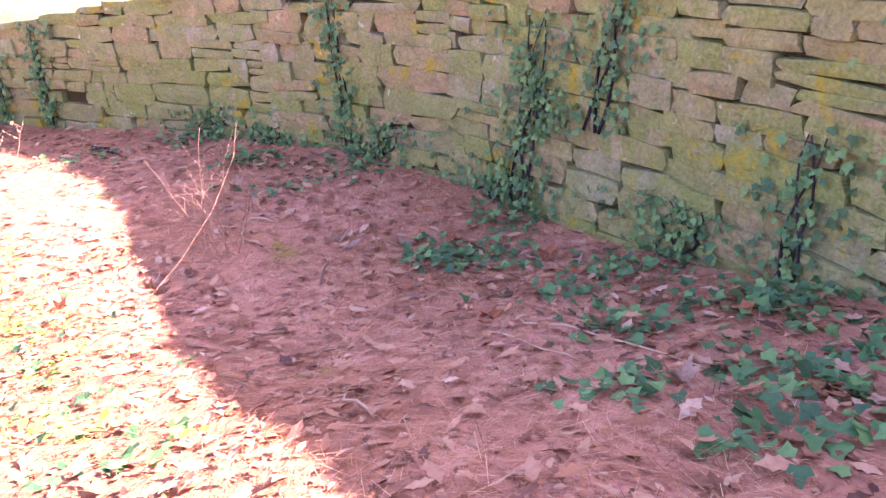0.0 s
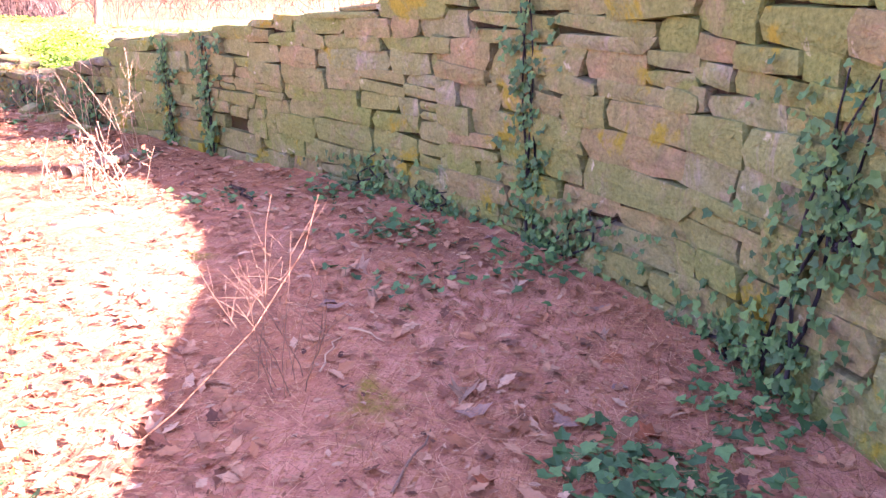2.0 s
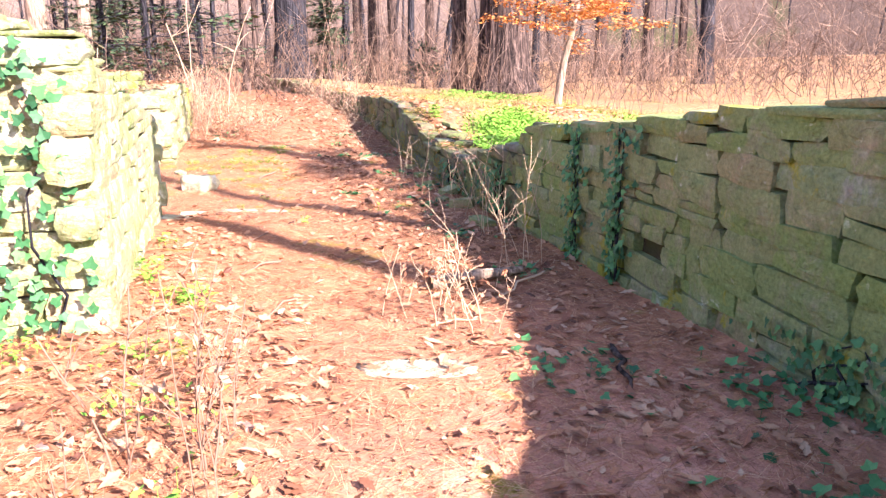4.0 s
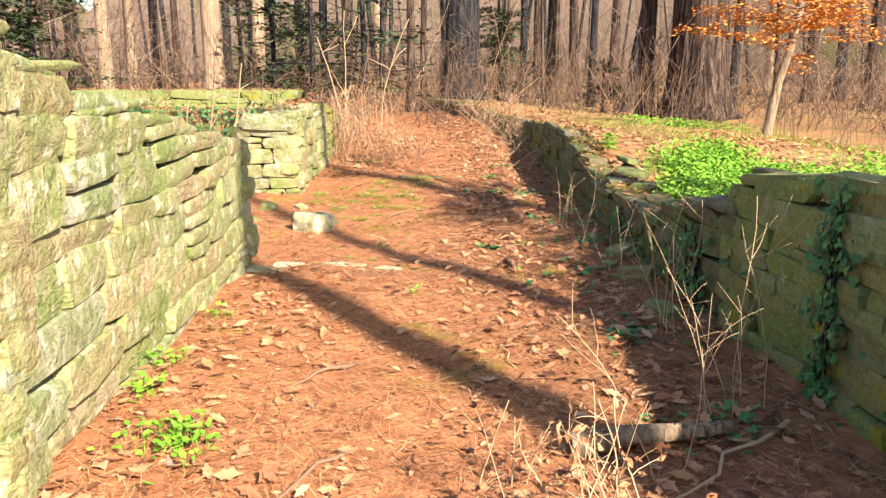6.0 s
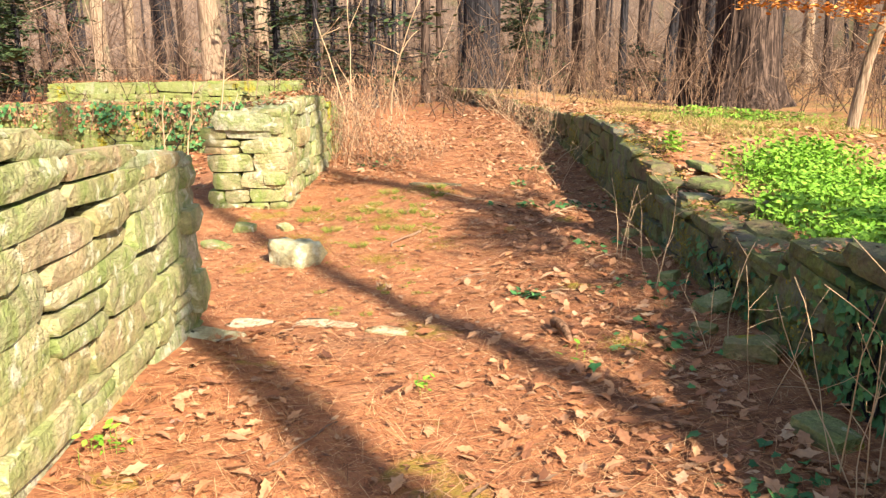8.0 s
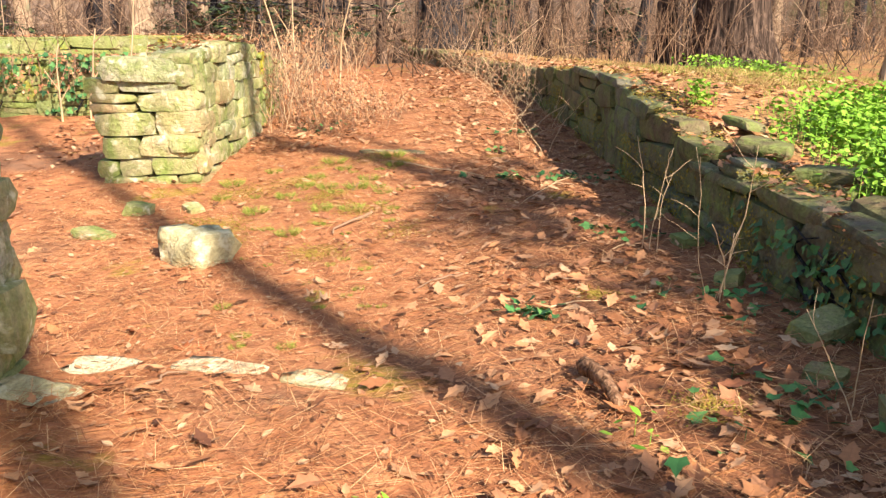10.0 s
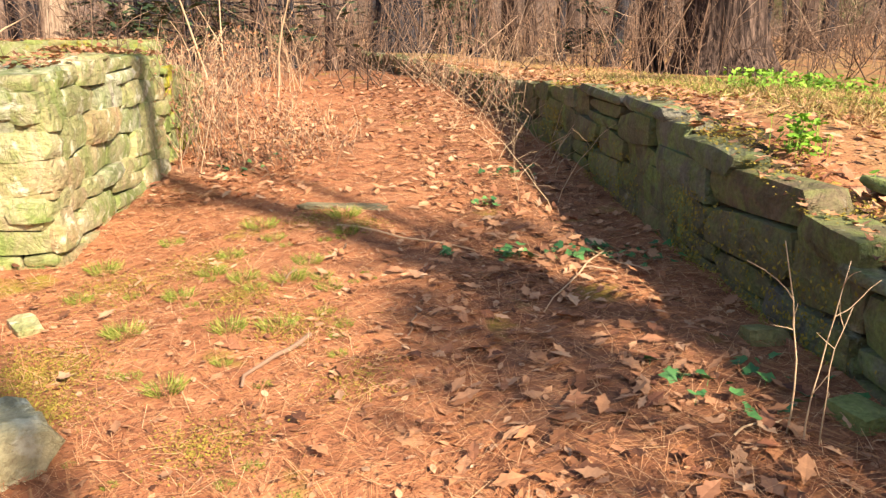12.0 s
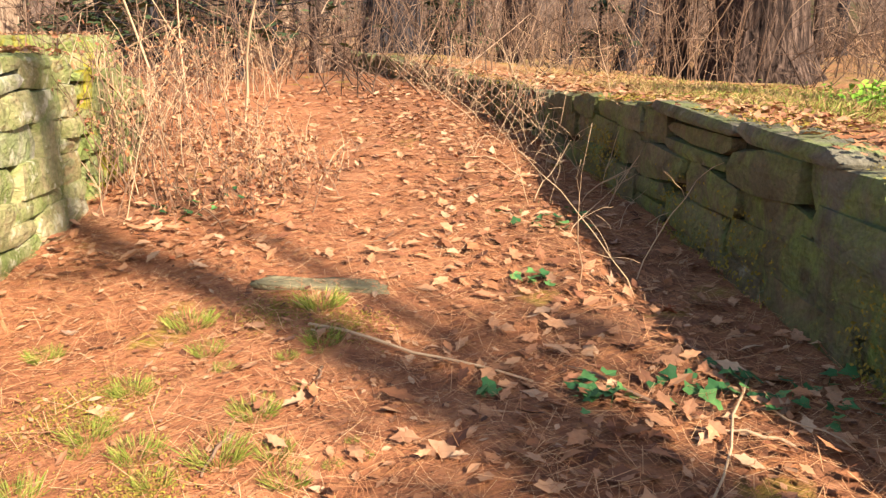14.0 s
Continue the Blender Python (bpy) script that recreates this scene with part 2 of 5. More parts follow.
class Leaves:
    """Many leaves gathered into one mesh, each an island of its own."""

    def __init__(self, rng):
        self.v, self.f, self.rng = [], [], rng

    def add(self, p, normal, size, shape="oval", yaw=None, curl=0.25, axis=None):
        rng = self.rng
        n = Vector(normal).normalized()
        if axis is None:
            a = Vector((1, 0, 0)) if abs(n.x) < 0.8 else Vector((0, 1, 0))
            a = (a - n * a.dot(n)).normalized()
            b = n.cross(a)
            an = rng.uniform(0, 6.283) if yaw is None else yaw
            y = a * math.cos(an) + b * math.sin(an)
        else:
            y = Vector(axis).normalized()
            n = (n - y * n.dot(y)).normalized()
        x = y.cross(n)
        base = len(self.v)
        c1, c2 = rng.uniform(-curl, curl), rng.uniform(-curl, curl)
        outline = LEAF_SHAPES[shape]
        for (px, py) in outline:
            lift = c1 * px * px * 2 + c2 * (py * py) * 1.2 + abs(px) * curl * 0.5
            self.v.append(p + (x * px + y * py + n * lift) * size)
        m = len(outline)
        if m <= 5:
            self.f.append(tuple(range(base, base + m)))
        else:
            mid = len(self.v)
            self.v.append(p)
            for i in range(m):
                self.f.append((base + i, base + (i + 1) % m, mid))

    def mesh(self, name, material):
        return mesh_from(name, self.v, self.f, material)


# ---- the plan ----
ALONG, ACROSS, ORIGIN = Vector((-0.884, 0.467)), Vector((0.467, 0.884)), Vector((-5.0, 9.8))


def plan(u, v, z=0.0):
    """The place u metres along the walled way and v metres to the side of the shaded wall's line."""
    p = ORIGIN + ALONG * u + ACROSS * v
    return Vector((p.x, p.y, z))


def unplan(x, y):
    q = Vector((x, y)) - ORIGIN
    return q.dot(ALONG), q.dot(ACROSS)


# the shaded wall's foot, with the height of its top
SHADED = [(3.3, 0.2, 2.3), (2.75, 1.8, 2.3), (2.1, 3.2, 2.0), (1.42, 4.5, 1.72), (0.25, 6.3, 1.5), (-0.75, 7.25, 1.3), (-2.1, 8.15, 1.02), (-3.5, 8.8, 0.84),
          (-5.1, 9.5, 0.64), (-5.9, 9.85, 0.56), (-6.7, 10.2, 0.26), (-7.9, 10.78, -0.04), (-9.8, 11.75, 0.06), (-10.9, 12.3, 0.30), (-11.9, 12.85, 0.44), (-14.1, 13.95, 0.38),
          (-15.2, 14.42, 0.35), (-16.5, 14.9, 0.34), (-18.4, 15.6, 0.36), (-21.0, 16.45, 0.42), (-27.2, 18.2, 0.55)]
SH = np.array(SHADED)
SH_S = np.concatenate([[0], np.cumsum(np.hypot(np.diff(SH[:, 0]), np.diff(SH[:, 1])))])


def wall_side(x, y):
    """Signed distance behind the shaded wall's face, and the length along it."""
    x, y = np.asarray(x, float), np.asarray(y, float)
    best = np.full(x.shape, 1e9)
    dist, along = np.zeros(x.shape), np.zeros(x.shape)
    for i in range(len(SH) - 1):
        ax, ay, bx, by = SH[i, 0], SH[i, 1], SH[i + 1, 0], SH[i + 1, 1]
        dx, dy = bx - ax, by - ay
        length = math.hypot(dx, dy)
        t = ((x - ax) * dx + (y - ay) * dy) / length ** 2
        t = np.clip(t, -40.0 if i == 0 else 0.0, 60.0 if i == len(SH) - 2 else 1.0)
        ex, ey = x - ax - t * dx, y - ay - t * dy
        d = np.hypot(ex, ey)
        sign = np.where(dx * (y - ay) - dy * (x - ax) < 0, 1.0, -1.0)
        hit = d < best
        best = np.where(hit, d, best)
        dist = np.where(hit, d * sign, dist)
        along = np.where(hit, SH_S[i] + t * length, along)
    return dist, along


def smooth(a, b, x):
    t = np.clip((np.asarray(x, float) - a) / (b - a), 0, 1)
    return t * t * (3 - 2 * t)


def rough(x, y):
    return (0.035 * np.sin(1.9 * x + 0.7 * y) * np.sin(1.3 * y - 0.4 * x) + 0.018 * np.sin(5.1 * x + 1.0) * np.sin(4.3 * y + 0.6)
            + 0.010 * np.sin(11.3 * x + 2.2 * y) * np.sin(9.1 * y - 3.0 * x))


def height(x, y):
    """The ground's height: the walled way, the bank behind the shaded wall and the woods."""
    x, y = np.asarray(x, float), np.asarray(y, float)
    u = (x - ORIGIN.x) * ALONG.x + (y - ORIGIN.y) * ALONG.y
    v = (x - ORIGIN.x) * ACROSS.x + (y - ORIGIN.y) * ACROSS.y
    low = -0.46 + 0.60 * smooth(4.0, 17.0, u) + 0.75 * smooth(-4.0, -9.5, u + 0.55 * (v + 2.5)) * smooth(5.2, 0.5, y)
    low = low + 0.10 * smooth(-1.0, -4.5, x) * smooth(8.0, 3.0, y) - 0.10 * smooth(3.0, 5.5, y) * smooth(7.5, 5.5, y) * smooth(-2.5, -0.5, x)
    low = low - 0.06 * smooth(5.2, 7.2, u) * smooth(11.0, 8.0, u) * smooth(-2.6, -4.0, v)
    low = low - 0.09 * smooth(1.6, 3.2, u) * smooth(6.8, 5.2, u) * smooth(-1.6, -2.8, v)
    d, s = wall_side(x, y)
    top = np.interp(s, SH_S, SH[:, 2]) - 0.07
    bank = top + (0.02 - top) * smooth(0.9, 5.5, d)
    k = smooth(0.10, 0.30, d)
    z = low * (1 - k) + bank * k + rough(x, y) * (0.7 + 0.6 * smooth(4, 12, np.abs(v)))
    far = smooth(25, 70, np.hypot(x + 8, y - 9))
    return z * (1 - far) + 0.15 * far + far * 0.6 * np.sin(x * 0.05) * np.sin(y * 0.043)


def floor_at(x, y):
    return float(height(np.array([x]), np.array([y]))[0])


def normal_at(x, y, e=0.06):
    return Vector((floor_at(x - e, y) - floor_at(x + e, y), floor_at(x, y - e) - floor_at(x, y + e), 2 * e)).normalized()


def axis_steps(lo, hi, step, reach):
    mid = list(np.arange(lo, hi + step / 2, step))
    out, a, w = [], hi, step
    while a < reach:
        w *= 1.22
        a += w
        out.append(a)
    left, a, w = [], lo, step
    while a > -reach:
        w *= 1.22
        a -= w
        left.append(a)
    return np.array(left[::-1] + mid + out)


def build_ground():
    us, vs = axis_steps(-13, 20, 0.13, 900), axis_steps(-9, 7, 0.13, 900)
    uu, vv = np.meshgrid(us, vs, indexing="ij")
    x = ORIGIN.x + ALONG.x * uu + ACROSS.x * vv
    y = ORIGIN.y + ALONG.y * uu + ACROSS.y * vv
    z = height(x, y)
    nu, nv = uu.shape
    idx = np.arange(nu * nv).reshape(nu, nv)
    faces = np.stack([idx[:-1, :-1], idx[:-1, 1:], idx[1:, 1:], idx[1:, :-1]], -1).reshape(-1, 4)
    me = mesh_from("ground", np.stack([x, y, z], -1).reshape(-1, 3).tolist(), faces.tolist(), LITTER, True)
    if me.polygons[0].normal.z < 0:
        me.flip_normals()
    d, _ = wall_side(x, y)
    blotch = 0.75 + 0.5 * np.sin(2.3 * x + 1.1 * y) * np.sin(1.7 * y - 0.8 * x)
    # The needle band is paled to brighten the shade beside the tall wall.
    for key, values in (("lifted_needles", 0.85 * smooth(-6.0, -2.5, x) * smooth(10, 8, y) * smooth(0.25, 0.05, d) * smooth(-3.3, -2.2, d) * blotch), ("wall_foot_dark", 0.5 * np.exp(-((d + 0.75) / 0.7) ** 2) * smooth(-3.0, -5.5, x)), ("bank_turf", 0.9 * smooth(0.35, 0.8, d) * smooth(-3.0, -5.0, x) * blotch)):
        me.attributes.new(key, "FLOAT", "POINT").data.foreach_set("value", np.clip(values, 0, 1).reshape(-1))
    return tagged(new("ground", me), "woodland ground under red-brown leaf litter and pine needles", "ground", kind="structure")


build_ground()


# ---- dry-stone walls ----
def stone_meshes(count, seed, material, uneven=1.0, round_off=False):
    """Rough weathered blocks one metre long, to be scaled: a three by three by three shell."""
    out = []
    for i in range(count):
        rng = random.Random(seed + i)
        keys = [(a, b, c) for a in (-1, 0, 1) for b in (-1, 0, 1) for c in (-1, 0, 1) if (a, b, c) != (0, 0, 0)]
        where = {k: j for j, k in enumerate(keys)}
        verts = []
        for a, b, c in keys:
            outer = abs(a) + abs(b) + abs(c)
            pull = ({1: 1.11, 2: 0.985, 3: 0.88} if round_off else {1: 1.06, 2: 0.99, 3: 0.92})[outer]
            verts.append(((a * pull + (rng.uniform(-0.3, 0.3) if a == 0 else rng.uniform(-0.08, 0.05))) * 0.5,
                          (b * pull + rng.uniform(-0.07, 0.07)) * 0.5,
                          (c * pull + (rng.uniform(-0.2, 0.2) if c == 0 else rng.uniform(-0.16, 0.10) * uneven)) * 0.5))
        faces = []
        for ax in range(3):
            for side in (-1, 1):
                for p in (-1, 0):
                    for q in (-1, 0):
                        quad = []
                        for dp, dq in ((0, 0), (1, 0), (1, 1), (0, 1)):
                            k = [p + dp, q + dq]
                            k.insert(ax, side)
                            quad.append(where[tuple(k)])
                        flip = (side < 0) != (ax == 1)
                        faces.append(quad[::-1] if flip else quad)
        shear, wedge = rng.uniform(-0.12, 0.12) * uneven, rng.uniform(-0.16, 0.16) * uneven
        verts = [(x + shear * z, y, z * (1 + wedge * x * 2)) for x, y, z in verts]
        me = mesh_from("stone", verts, faces, material, True)
        me.set_sharp_from_angle(angle=radians(42))
        out.append(me)
    return out


STONES = stone_meshes(24, 40, STONE)
BLOCKS = stone_meshes(16, 90, STONE_BLOCK, 1.3, True)
PALE_STONES = stone_meshes(18, 140, STONE_SUNLIT_LICHEN, 0.75, True)


def along_line(line, s):
    """Place, heading and top height on a line of (x, y, top) at length s."""
    pts = np.array(line)
    acc = np.concatenate([[0], np.cumsum(np.hypot(np.diff(pts[:, 0]), np.diff(pts[:, 1])))])
    p = [float(np.interp(s, acc, pts[:, k])) for k in range(3)]
    a = [float(np.interp(max(s - 0.3, 0), acc, pts[:, k])) for k in range(2)]
    b = [float(np.interp(min(s + 0.3, acc[-1]), acc, pts[:, k])) for k in range(2)]
    return Vector((p[0], p[1], 0)), Vector((b[0] - a[0], b[1] - a[1], 0)).normalized(), p[2], float(acc[-1])


def line_part(line, s0, s1, step=0.35):
    n = max(2, int((s1 - s0) / step))
    out = []
    for i in range(n + 1):
        p, _, top, _ = along_line(line, s0 + (s1 - s0) * i / n)
        out.append((p.x, p.y, top))
    return out


def core(name, line, side, thick, label):
    """The wall's inner mass, a little inside its face stones. side: +1 when the body lies to the left of the line's heading."""
    verts, faces = [], []
    total = along_line(line, 0)[3]
    n = max(2, int(total / 0.3))
    for i in range(n + 1):
        s = total * i / n
        p, d, top, _ = along_line(line, s)
        back = Vector((-d.y, d.x, 0)) * side
        inset = 0.075
        s_in = d * (0.10 if i == 0 else -0.10 if i == n else 0)
        f, b = p + back * inset + s_in, p + back * (thick - inset) + s_in
        lo = floor_at(p.x, p.y) - 0.3
        for q, zz in ((f, lo), (f, top - 0.07), (b, top - 0.07), (b, lo)):
            verts.append((q.x, q.y, zz + (0.02 * math.sin(s * 5.0) if zz > lo else 0)))
    for i in range(n):
        for k in range(3):
            a = i * 4 + k
            faces.append((a, a + 1, a + 5, a + 4) if side > 0 else (a + 4, a + 5, a + 1, a))
    faces.append((3, 2, 1, 0) if side > 0 else (0, 1, 2, 3))
    e = n * 4
    faces.append((e, e + 1, e + 2, e + 3) if side > 0 else (e + 3, e + 2, e + 1, e))
    return tagged(new(name, mesh_from(name, verts, faces, MORTAR)), label, "stone wall", kind="structure")


def lay(wall, place, length, depth, tall, rng, proud=0.0):
    """One stone at a pose whose x runs along the face and y into the wall."""
    kinds = BLOCKS if wall.get("blocks") else PALE_STONES if wall.get("sunlit_lichened") else STONES
    ob = new("stone", kinds[rng.randrange(len(kinds))])
    ob.parent = wall
    lean = 2.5
    turn = pose(0, 0, 0, rng.uniform(-lean, lean), rng.uniform(-lean, lean) * 1.3, rng.uniform(-lean, lean) * 0.6)
    flip = pose(0, 0, 0, 0, rng.choice((0, 180)), 0)
    ob.matrix_basis = place @ pose(0, -proud, 0) @ turn @ Matrix.Diagonal((length, depth, tall, 1)) @ flip
    return ob


def frame_of(p, d, back, z):
    m = Matrix((d, back, Vector((0, 0, 1)))).transposed().to_4x4()
    m.translation = (p.x, p.y, z)
    return m


def face_stones(wall, line, side, rng, course=(0.09, 0.19), lengths=(0.16, 0.52), holes=(), foot=0.05, ragged=0.06, sag=0.0):
    """Courses of uneven stones on the line's face, up to its top."""
    total = along_line(line, 0)[3]
    ztop = max(p[2] for p in line)
    zlow = min(floor_at(p[0], p[1]) for p in line) - foot
    z = zlow
    count = 0
    while z < ztop:
        h = rng.uniform(*course)
        s = rng.uniform(-0.15, 0.0)
        while s < total - 0.04:
            length = rng.uniform(*lengths) * (1.25 if h > 0.15 else 0.9)
            length = min(length, total - s + 0.05)
            mid = min(max(s + length / 2, 0), total)
            p, d, top, _ = along_line(line, mid)
            ground_z = floor_at(p.x, p.y)
            wave = sag * math.sin(mid * 1.7 + z * 3.0)
            room = top + rng.uniform(-ragged, ragged * 0.4)
            tall = min(h, room - z - wave)
            zc = z + wave + tall / 2
            hole = any(abs(mid - hs) < hw and abs(zc - hz) < hh for hs, hz, hw, hh in holes)
            if tall > 0.025 and zc + tall / 2 > ground_z - 0.05 and not hole:
                back = Vector((-d.y, d.x, 0)) * side
                dd = d if side > 0 else -d
                depth = rng.uniform(0.2, 0.3)
                if rng.random() < 0.16 and tall > 0.13:
                    for zz, hh in ((zc - tall * 0.26, tall * 0.46), (zc + tall * 0.26, tall * 0.46)):
                        lay(wall, frame_of(p + back * (depth / 2), dd, back, zz), length - 0.004, depth, hh * 1.02, rng, rng.uniform(-0.012, 0.014))
                        count += 1
                else:
                    lay(wall, frame_of(p + back * (depth / 2), dd, back, zc), length * rng.uniform(0.99, 1.01), depth, tall * rng.uniform(0.99, 1.06), rng, rng.uniform(-0.022, 0.026))
                    count += 1
            s += length
        z += h - 0.002
    return count


def cap_stones(wall, line, side, thick, rng, lengths=(0.25, 0.6), tall=(0.05, 0.10), skip=0.1):
    """Flat stones across the wall's top."""
    total = along_line(line, 0)[3]
    s = 0.0
    while s < total - 0.05:
        length = min(rng.uniform(*lengths), total - s)
        p, d, top, _ = along_line(line, s + length / 2)
        _, _, top_a, _ = along_line(line, s)
        _, _, top_b, _ = along_line(line, s + length)
        back = Vector((-d.y, d.x, 0)) * side
        dd = d if side > 0 else -d
        across, w = 0.0, 0.0
        while across < thick - 0.06:
            w = min(rng.uniform(0.22, 0.42), thick - across)
            h = rng.uniform(*tall)
            if rng.random() > skip:
                tilt = math.degrees(math.atan2(top_b - top_a, length)) * (-0.5 if side > 0 else 0.5)
                m = frame_of(p + back * (across + w / 2), dd, back, top - h * 0.5 + rng.uniform(-0.03, 0.02)) @ pose(0, 0, 0, 0, tilt, 0)
                lay(wall, m, length - 0.015, w - 0.012, h, rng)
            across += w
        s += length


def shaded_part(u0_s, u1_s):
    return line_part([tuple(p) for p in SHADED], u0_s, u1_s)


rng = random.Random(7)
WALL_THICK = 0.55
# lengths along the shaded wall at which its sections part
SECTIONS = [(0.0, 2.4), (2.4, 4.8), (4.8, 7.0), (7.0, 9.2), (9.2, 11.6), (11.6, 14.3), (14.3, 18.3), (18.3, 22.5), (22.5, 28.0), (28.0, 36.2)]
TALL, LOW = "tall mossy fieldstone wall hung with dark ivy", "low shaded stone wall of large mossy blocks"
WALL_LABELS = [TALL, TALL, TALL, "curving mossy fieldstone wall with an ivy column", "mossy fieldstone wall stepping down, in shade", "mossy fieldstone wall with a small square hole",
               "tumbled low stone wall with loose top stones", LOW, "low ruined wall overgrown with dry canes", "far low ruined wall covered in leaf litter"]
for i, (a, b) in enumerate(SECTIONS):
    line = shaded_part(a, b)
    wall = core("wall_shaded_%d" % (i + 1), line, -1, WALL_THICK, WALL_LABELS[i])
    # From the tumbled section on, stones take the darkened block tone.
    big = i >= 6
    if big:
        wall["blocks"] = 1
    holes = [(11.9 - a, -0.08, 0.24, 0.08)] if i == 5 else ()
    face_stones(wall, line, -1, rng, (0.17, 0.31) if i > 6 else (0.09, 0.21), (0.34, 0.85) if i > 6 else (0.22, 0.72), holes,
                ragged=0.025 if i < 6 else 0.07 if i == 6 else 0.04, sag=0.025)
    if i < 7:
        cap_stones(wall, line, -1, 0.42, rng, (0.3, 0.7) if i < 6 else (0.18, 0.42), (0.045, 0.08), 0.04 if i < 6 else 0.4)

# the sunlit wall on the other side, its broken end, the pier beyond the gap and the walls behind it
LIT = [(-1.25, -3.74, 1.3), (-0.7, -3.76, 1.17), (0.2, -3.8, 0.98), (1.6, -3.86, 0.78), (3.3, -3.95, 0.56)]


def planned(points):
    return [(*plan(u, v).xy, top) for u, v, top in points]


def free_wall(name, points, thick, label, ends=True, seed=1, course=(0.10, 0.22), lengths=(0.2, 0.6), cap=0.1, sunlit_lichened=False):
    rr = random.Random(seed)
    line = planned(points)
    fine = line_part(line, 0, along_line(line, 0)[3])
    wall = core(name, fine, 1, thick, label)
    if sunlit_lichened:
        wall["sunlit_lichened"] = 1
    face_stones(wall, fine, 1, rr, course, lengths, ragged=0.015, sag=0.025)
    if ends:
        for s, way in ((along_line(fine, 0)[3], 1), (0.0, -1)):
            p, d, top, _ = along_line(fine, s)
            back = Vector((-d.y, d.x, 0))
            a, b = (p + back * 0.03, p + back * thick) if way > 0 else (p + back * thick, p + back * 0.03)
            face_stones(wall, line_part([(a.x, a.y, top), (b.x, b.y, top - 0.03)], 0, thick - 0.03, 0.2), 1, rr, course, (0.16, 0.45), ragged=0.04)
    cap_stones(wall, fine, 1, thick, rr, (0.3, 0.8), (0.05, 0.11), cap)
    return wall


free_wall("wall_sunlit", LIT, 0.5, "sunlit pale fieldstone wall with yellow moss, stepping down", seed=11, course=(0.13, 0.30), lengths=(0.35, 0.85), cap=0.0, sunlit_lichened=True)
free_wall("wall_corner", [(-1.5, -8.0, 2.0), (-1.4, -5.5, 1.75), (-1.28, -3.78, 1.32)], 0.5, "ivy-grown fieldstone wall turning off at the corner", False, 17, sunlit_lichened=True)
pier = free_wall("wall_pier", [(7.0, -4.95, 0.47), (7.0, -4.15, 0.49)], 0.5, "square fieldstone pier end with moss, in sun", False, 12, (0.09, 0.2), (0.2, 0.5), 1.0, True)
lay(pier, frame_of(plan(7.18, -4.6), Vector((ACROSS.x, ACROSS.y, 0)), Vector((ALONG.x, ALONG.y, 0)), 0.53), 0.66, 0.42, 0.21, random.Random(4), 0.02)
free_wall("wall_pier_return", [(7.08, -4.15, 0.66), (8.2, -4.14, 0.76), (9.5, -4.1, 0.70)], 0.5, "fieldstone wall running on behind the pier", True, 13, sunlit_lichened=True)
free_wall("wall_stub", [(9.75, -4.1, 0.62), (11.0, -4.12, 0.5)], 0.5, "broken stub of mossy wall among dry brush", True, 14)
free_wall("wall_cross", [(10.6, -14.0, 0.62), (10.6, -9.0, 0.60), (10.5, -5.0, 0.55)], 0.5, "cross wall of thin stones hung with ivy", False, 15, (0.07, 0.15), (0.2, 0.5))
free_wall("wall_back", [(15.5, -11.0, 0.86), (15.5, -5.6, 0.84)], 0.5, "far pale stone wall under fallen leaves", False, 16, (0.1, 0.2), (0.3, 0.8))


# ---- trees ----
def wander(start, way, length, steps, rr, wobble, lift=0.0):
    pts, p, d = [Vector(start)], Vector(start), Vector(way).normalized()
    for _ in range(steps):
        d = (d + Vector((rr.uniform(-wobble, wobble), rr.uniform(-wobble, wobble), rr.uniform(-wobble, wobble) + lift))).normalized()
        p = p + d * (length / steps)
        pts.append(p.copy())
    return pts


def trunk_mesh(diam, tall, lean, rr, material, sides=14, flare=1.5):
    furrowed = diam > 1
    verts, faces, rings = [], [], 40 if furrowed else 14
    sides = 132 if furrowed else sides
    ph = [rr.uniform(0, 6.28) for _ in range(4)]
    for i in range(rings + 1):
        t = (i / rings) ** 1.5
        z = -0.25 + (tall + 0.25) * t
        r = diam / 2 * (1 - 0.62 * t) * (1 + (flare - 1) * math.exp(-max(z, 0) / (0.35 * diam + 0.12)))
        cx = lean[0] * z + 0.012 * tall * math.sin(3 * t * 2 + ph[0]) * t
        cy = lean[1] * z + 0.012 * tall * math.sin(2.6 * t * 2 + ph[1]) * t
        for k in range(sides):
            an = 2 * math.pi * k / sides
            ridge = 1 + 0.05 * math.sin(3 * an + ph[2]) + 0.03 * math.sin(7 * an + ph[3] + z) + (0.10 * math.sin(5 * an + ph[0]) * math.exp(-max(z, 0) * 2.2))
            if furrowed:
                groove = math.sin(22 * an + 1.3 * math.sin(z * 1.7 + 4 * an) + 0.8 * math.sin(z * 4.1 + 9 * an)) + 0.5 * math.sin(37 * an + 1.1 * math.sin(z * 2.6 + ph[1]))
                ridge += 0.05 * (abs(groove) - 0.6)
            verts.append((cx + r * ridge * math.cos(an), cy + r * ridge * math.sin(an), z))
    for i in range(rings):
        for k in range(sides):
            a, b = i * sides + k, i * sides + (k + 1) % sides
            faces.append((a, b, b + sides, a + sides))
    faces.append(tuple(rings * sides + k for k in range(sides)))
    return mesh_from("trunk", verts, faces, material, True)


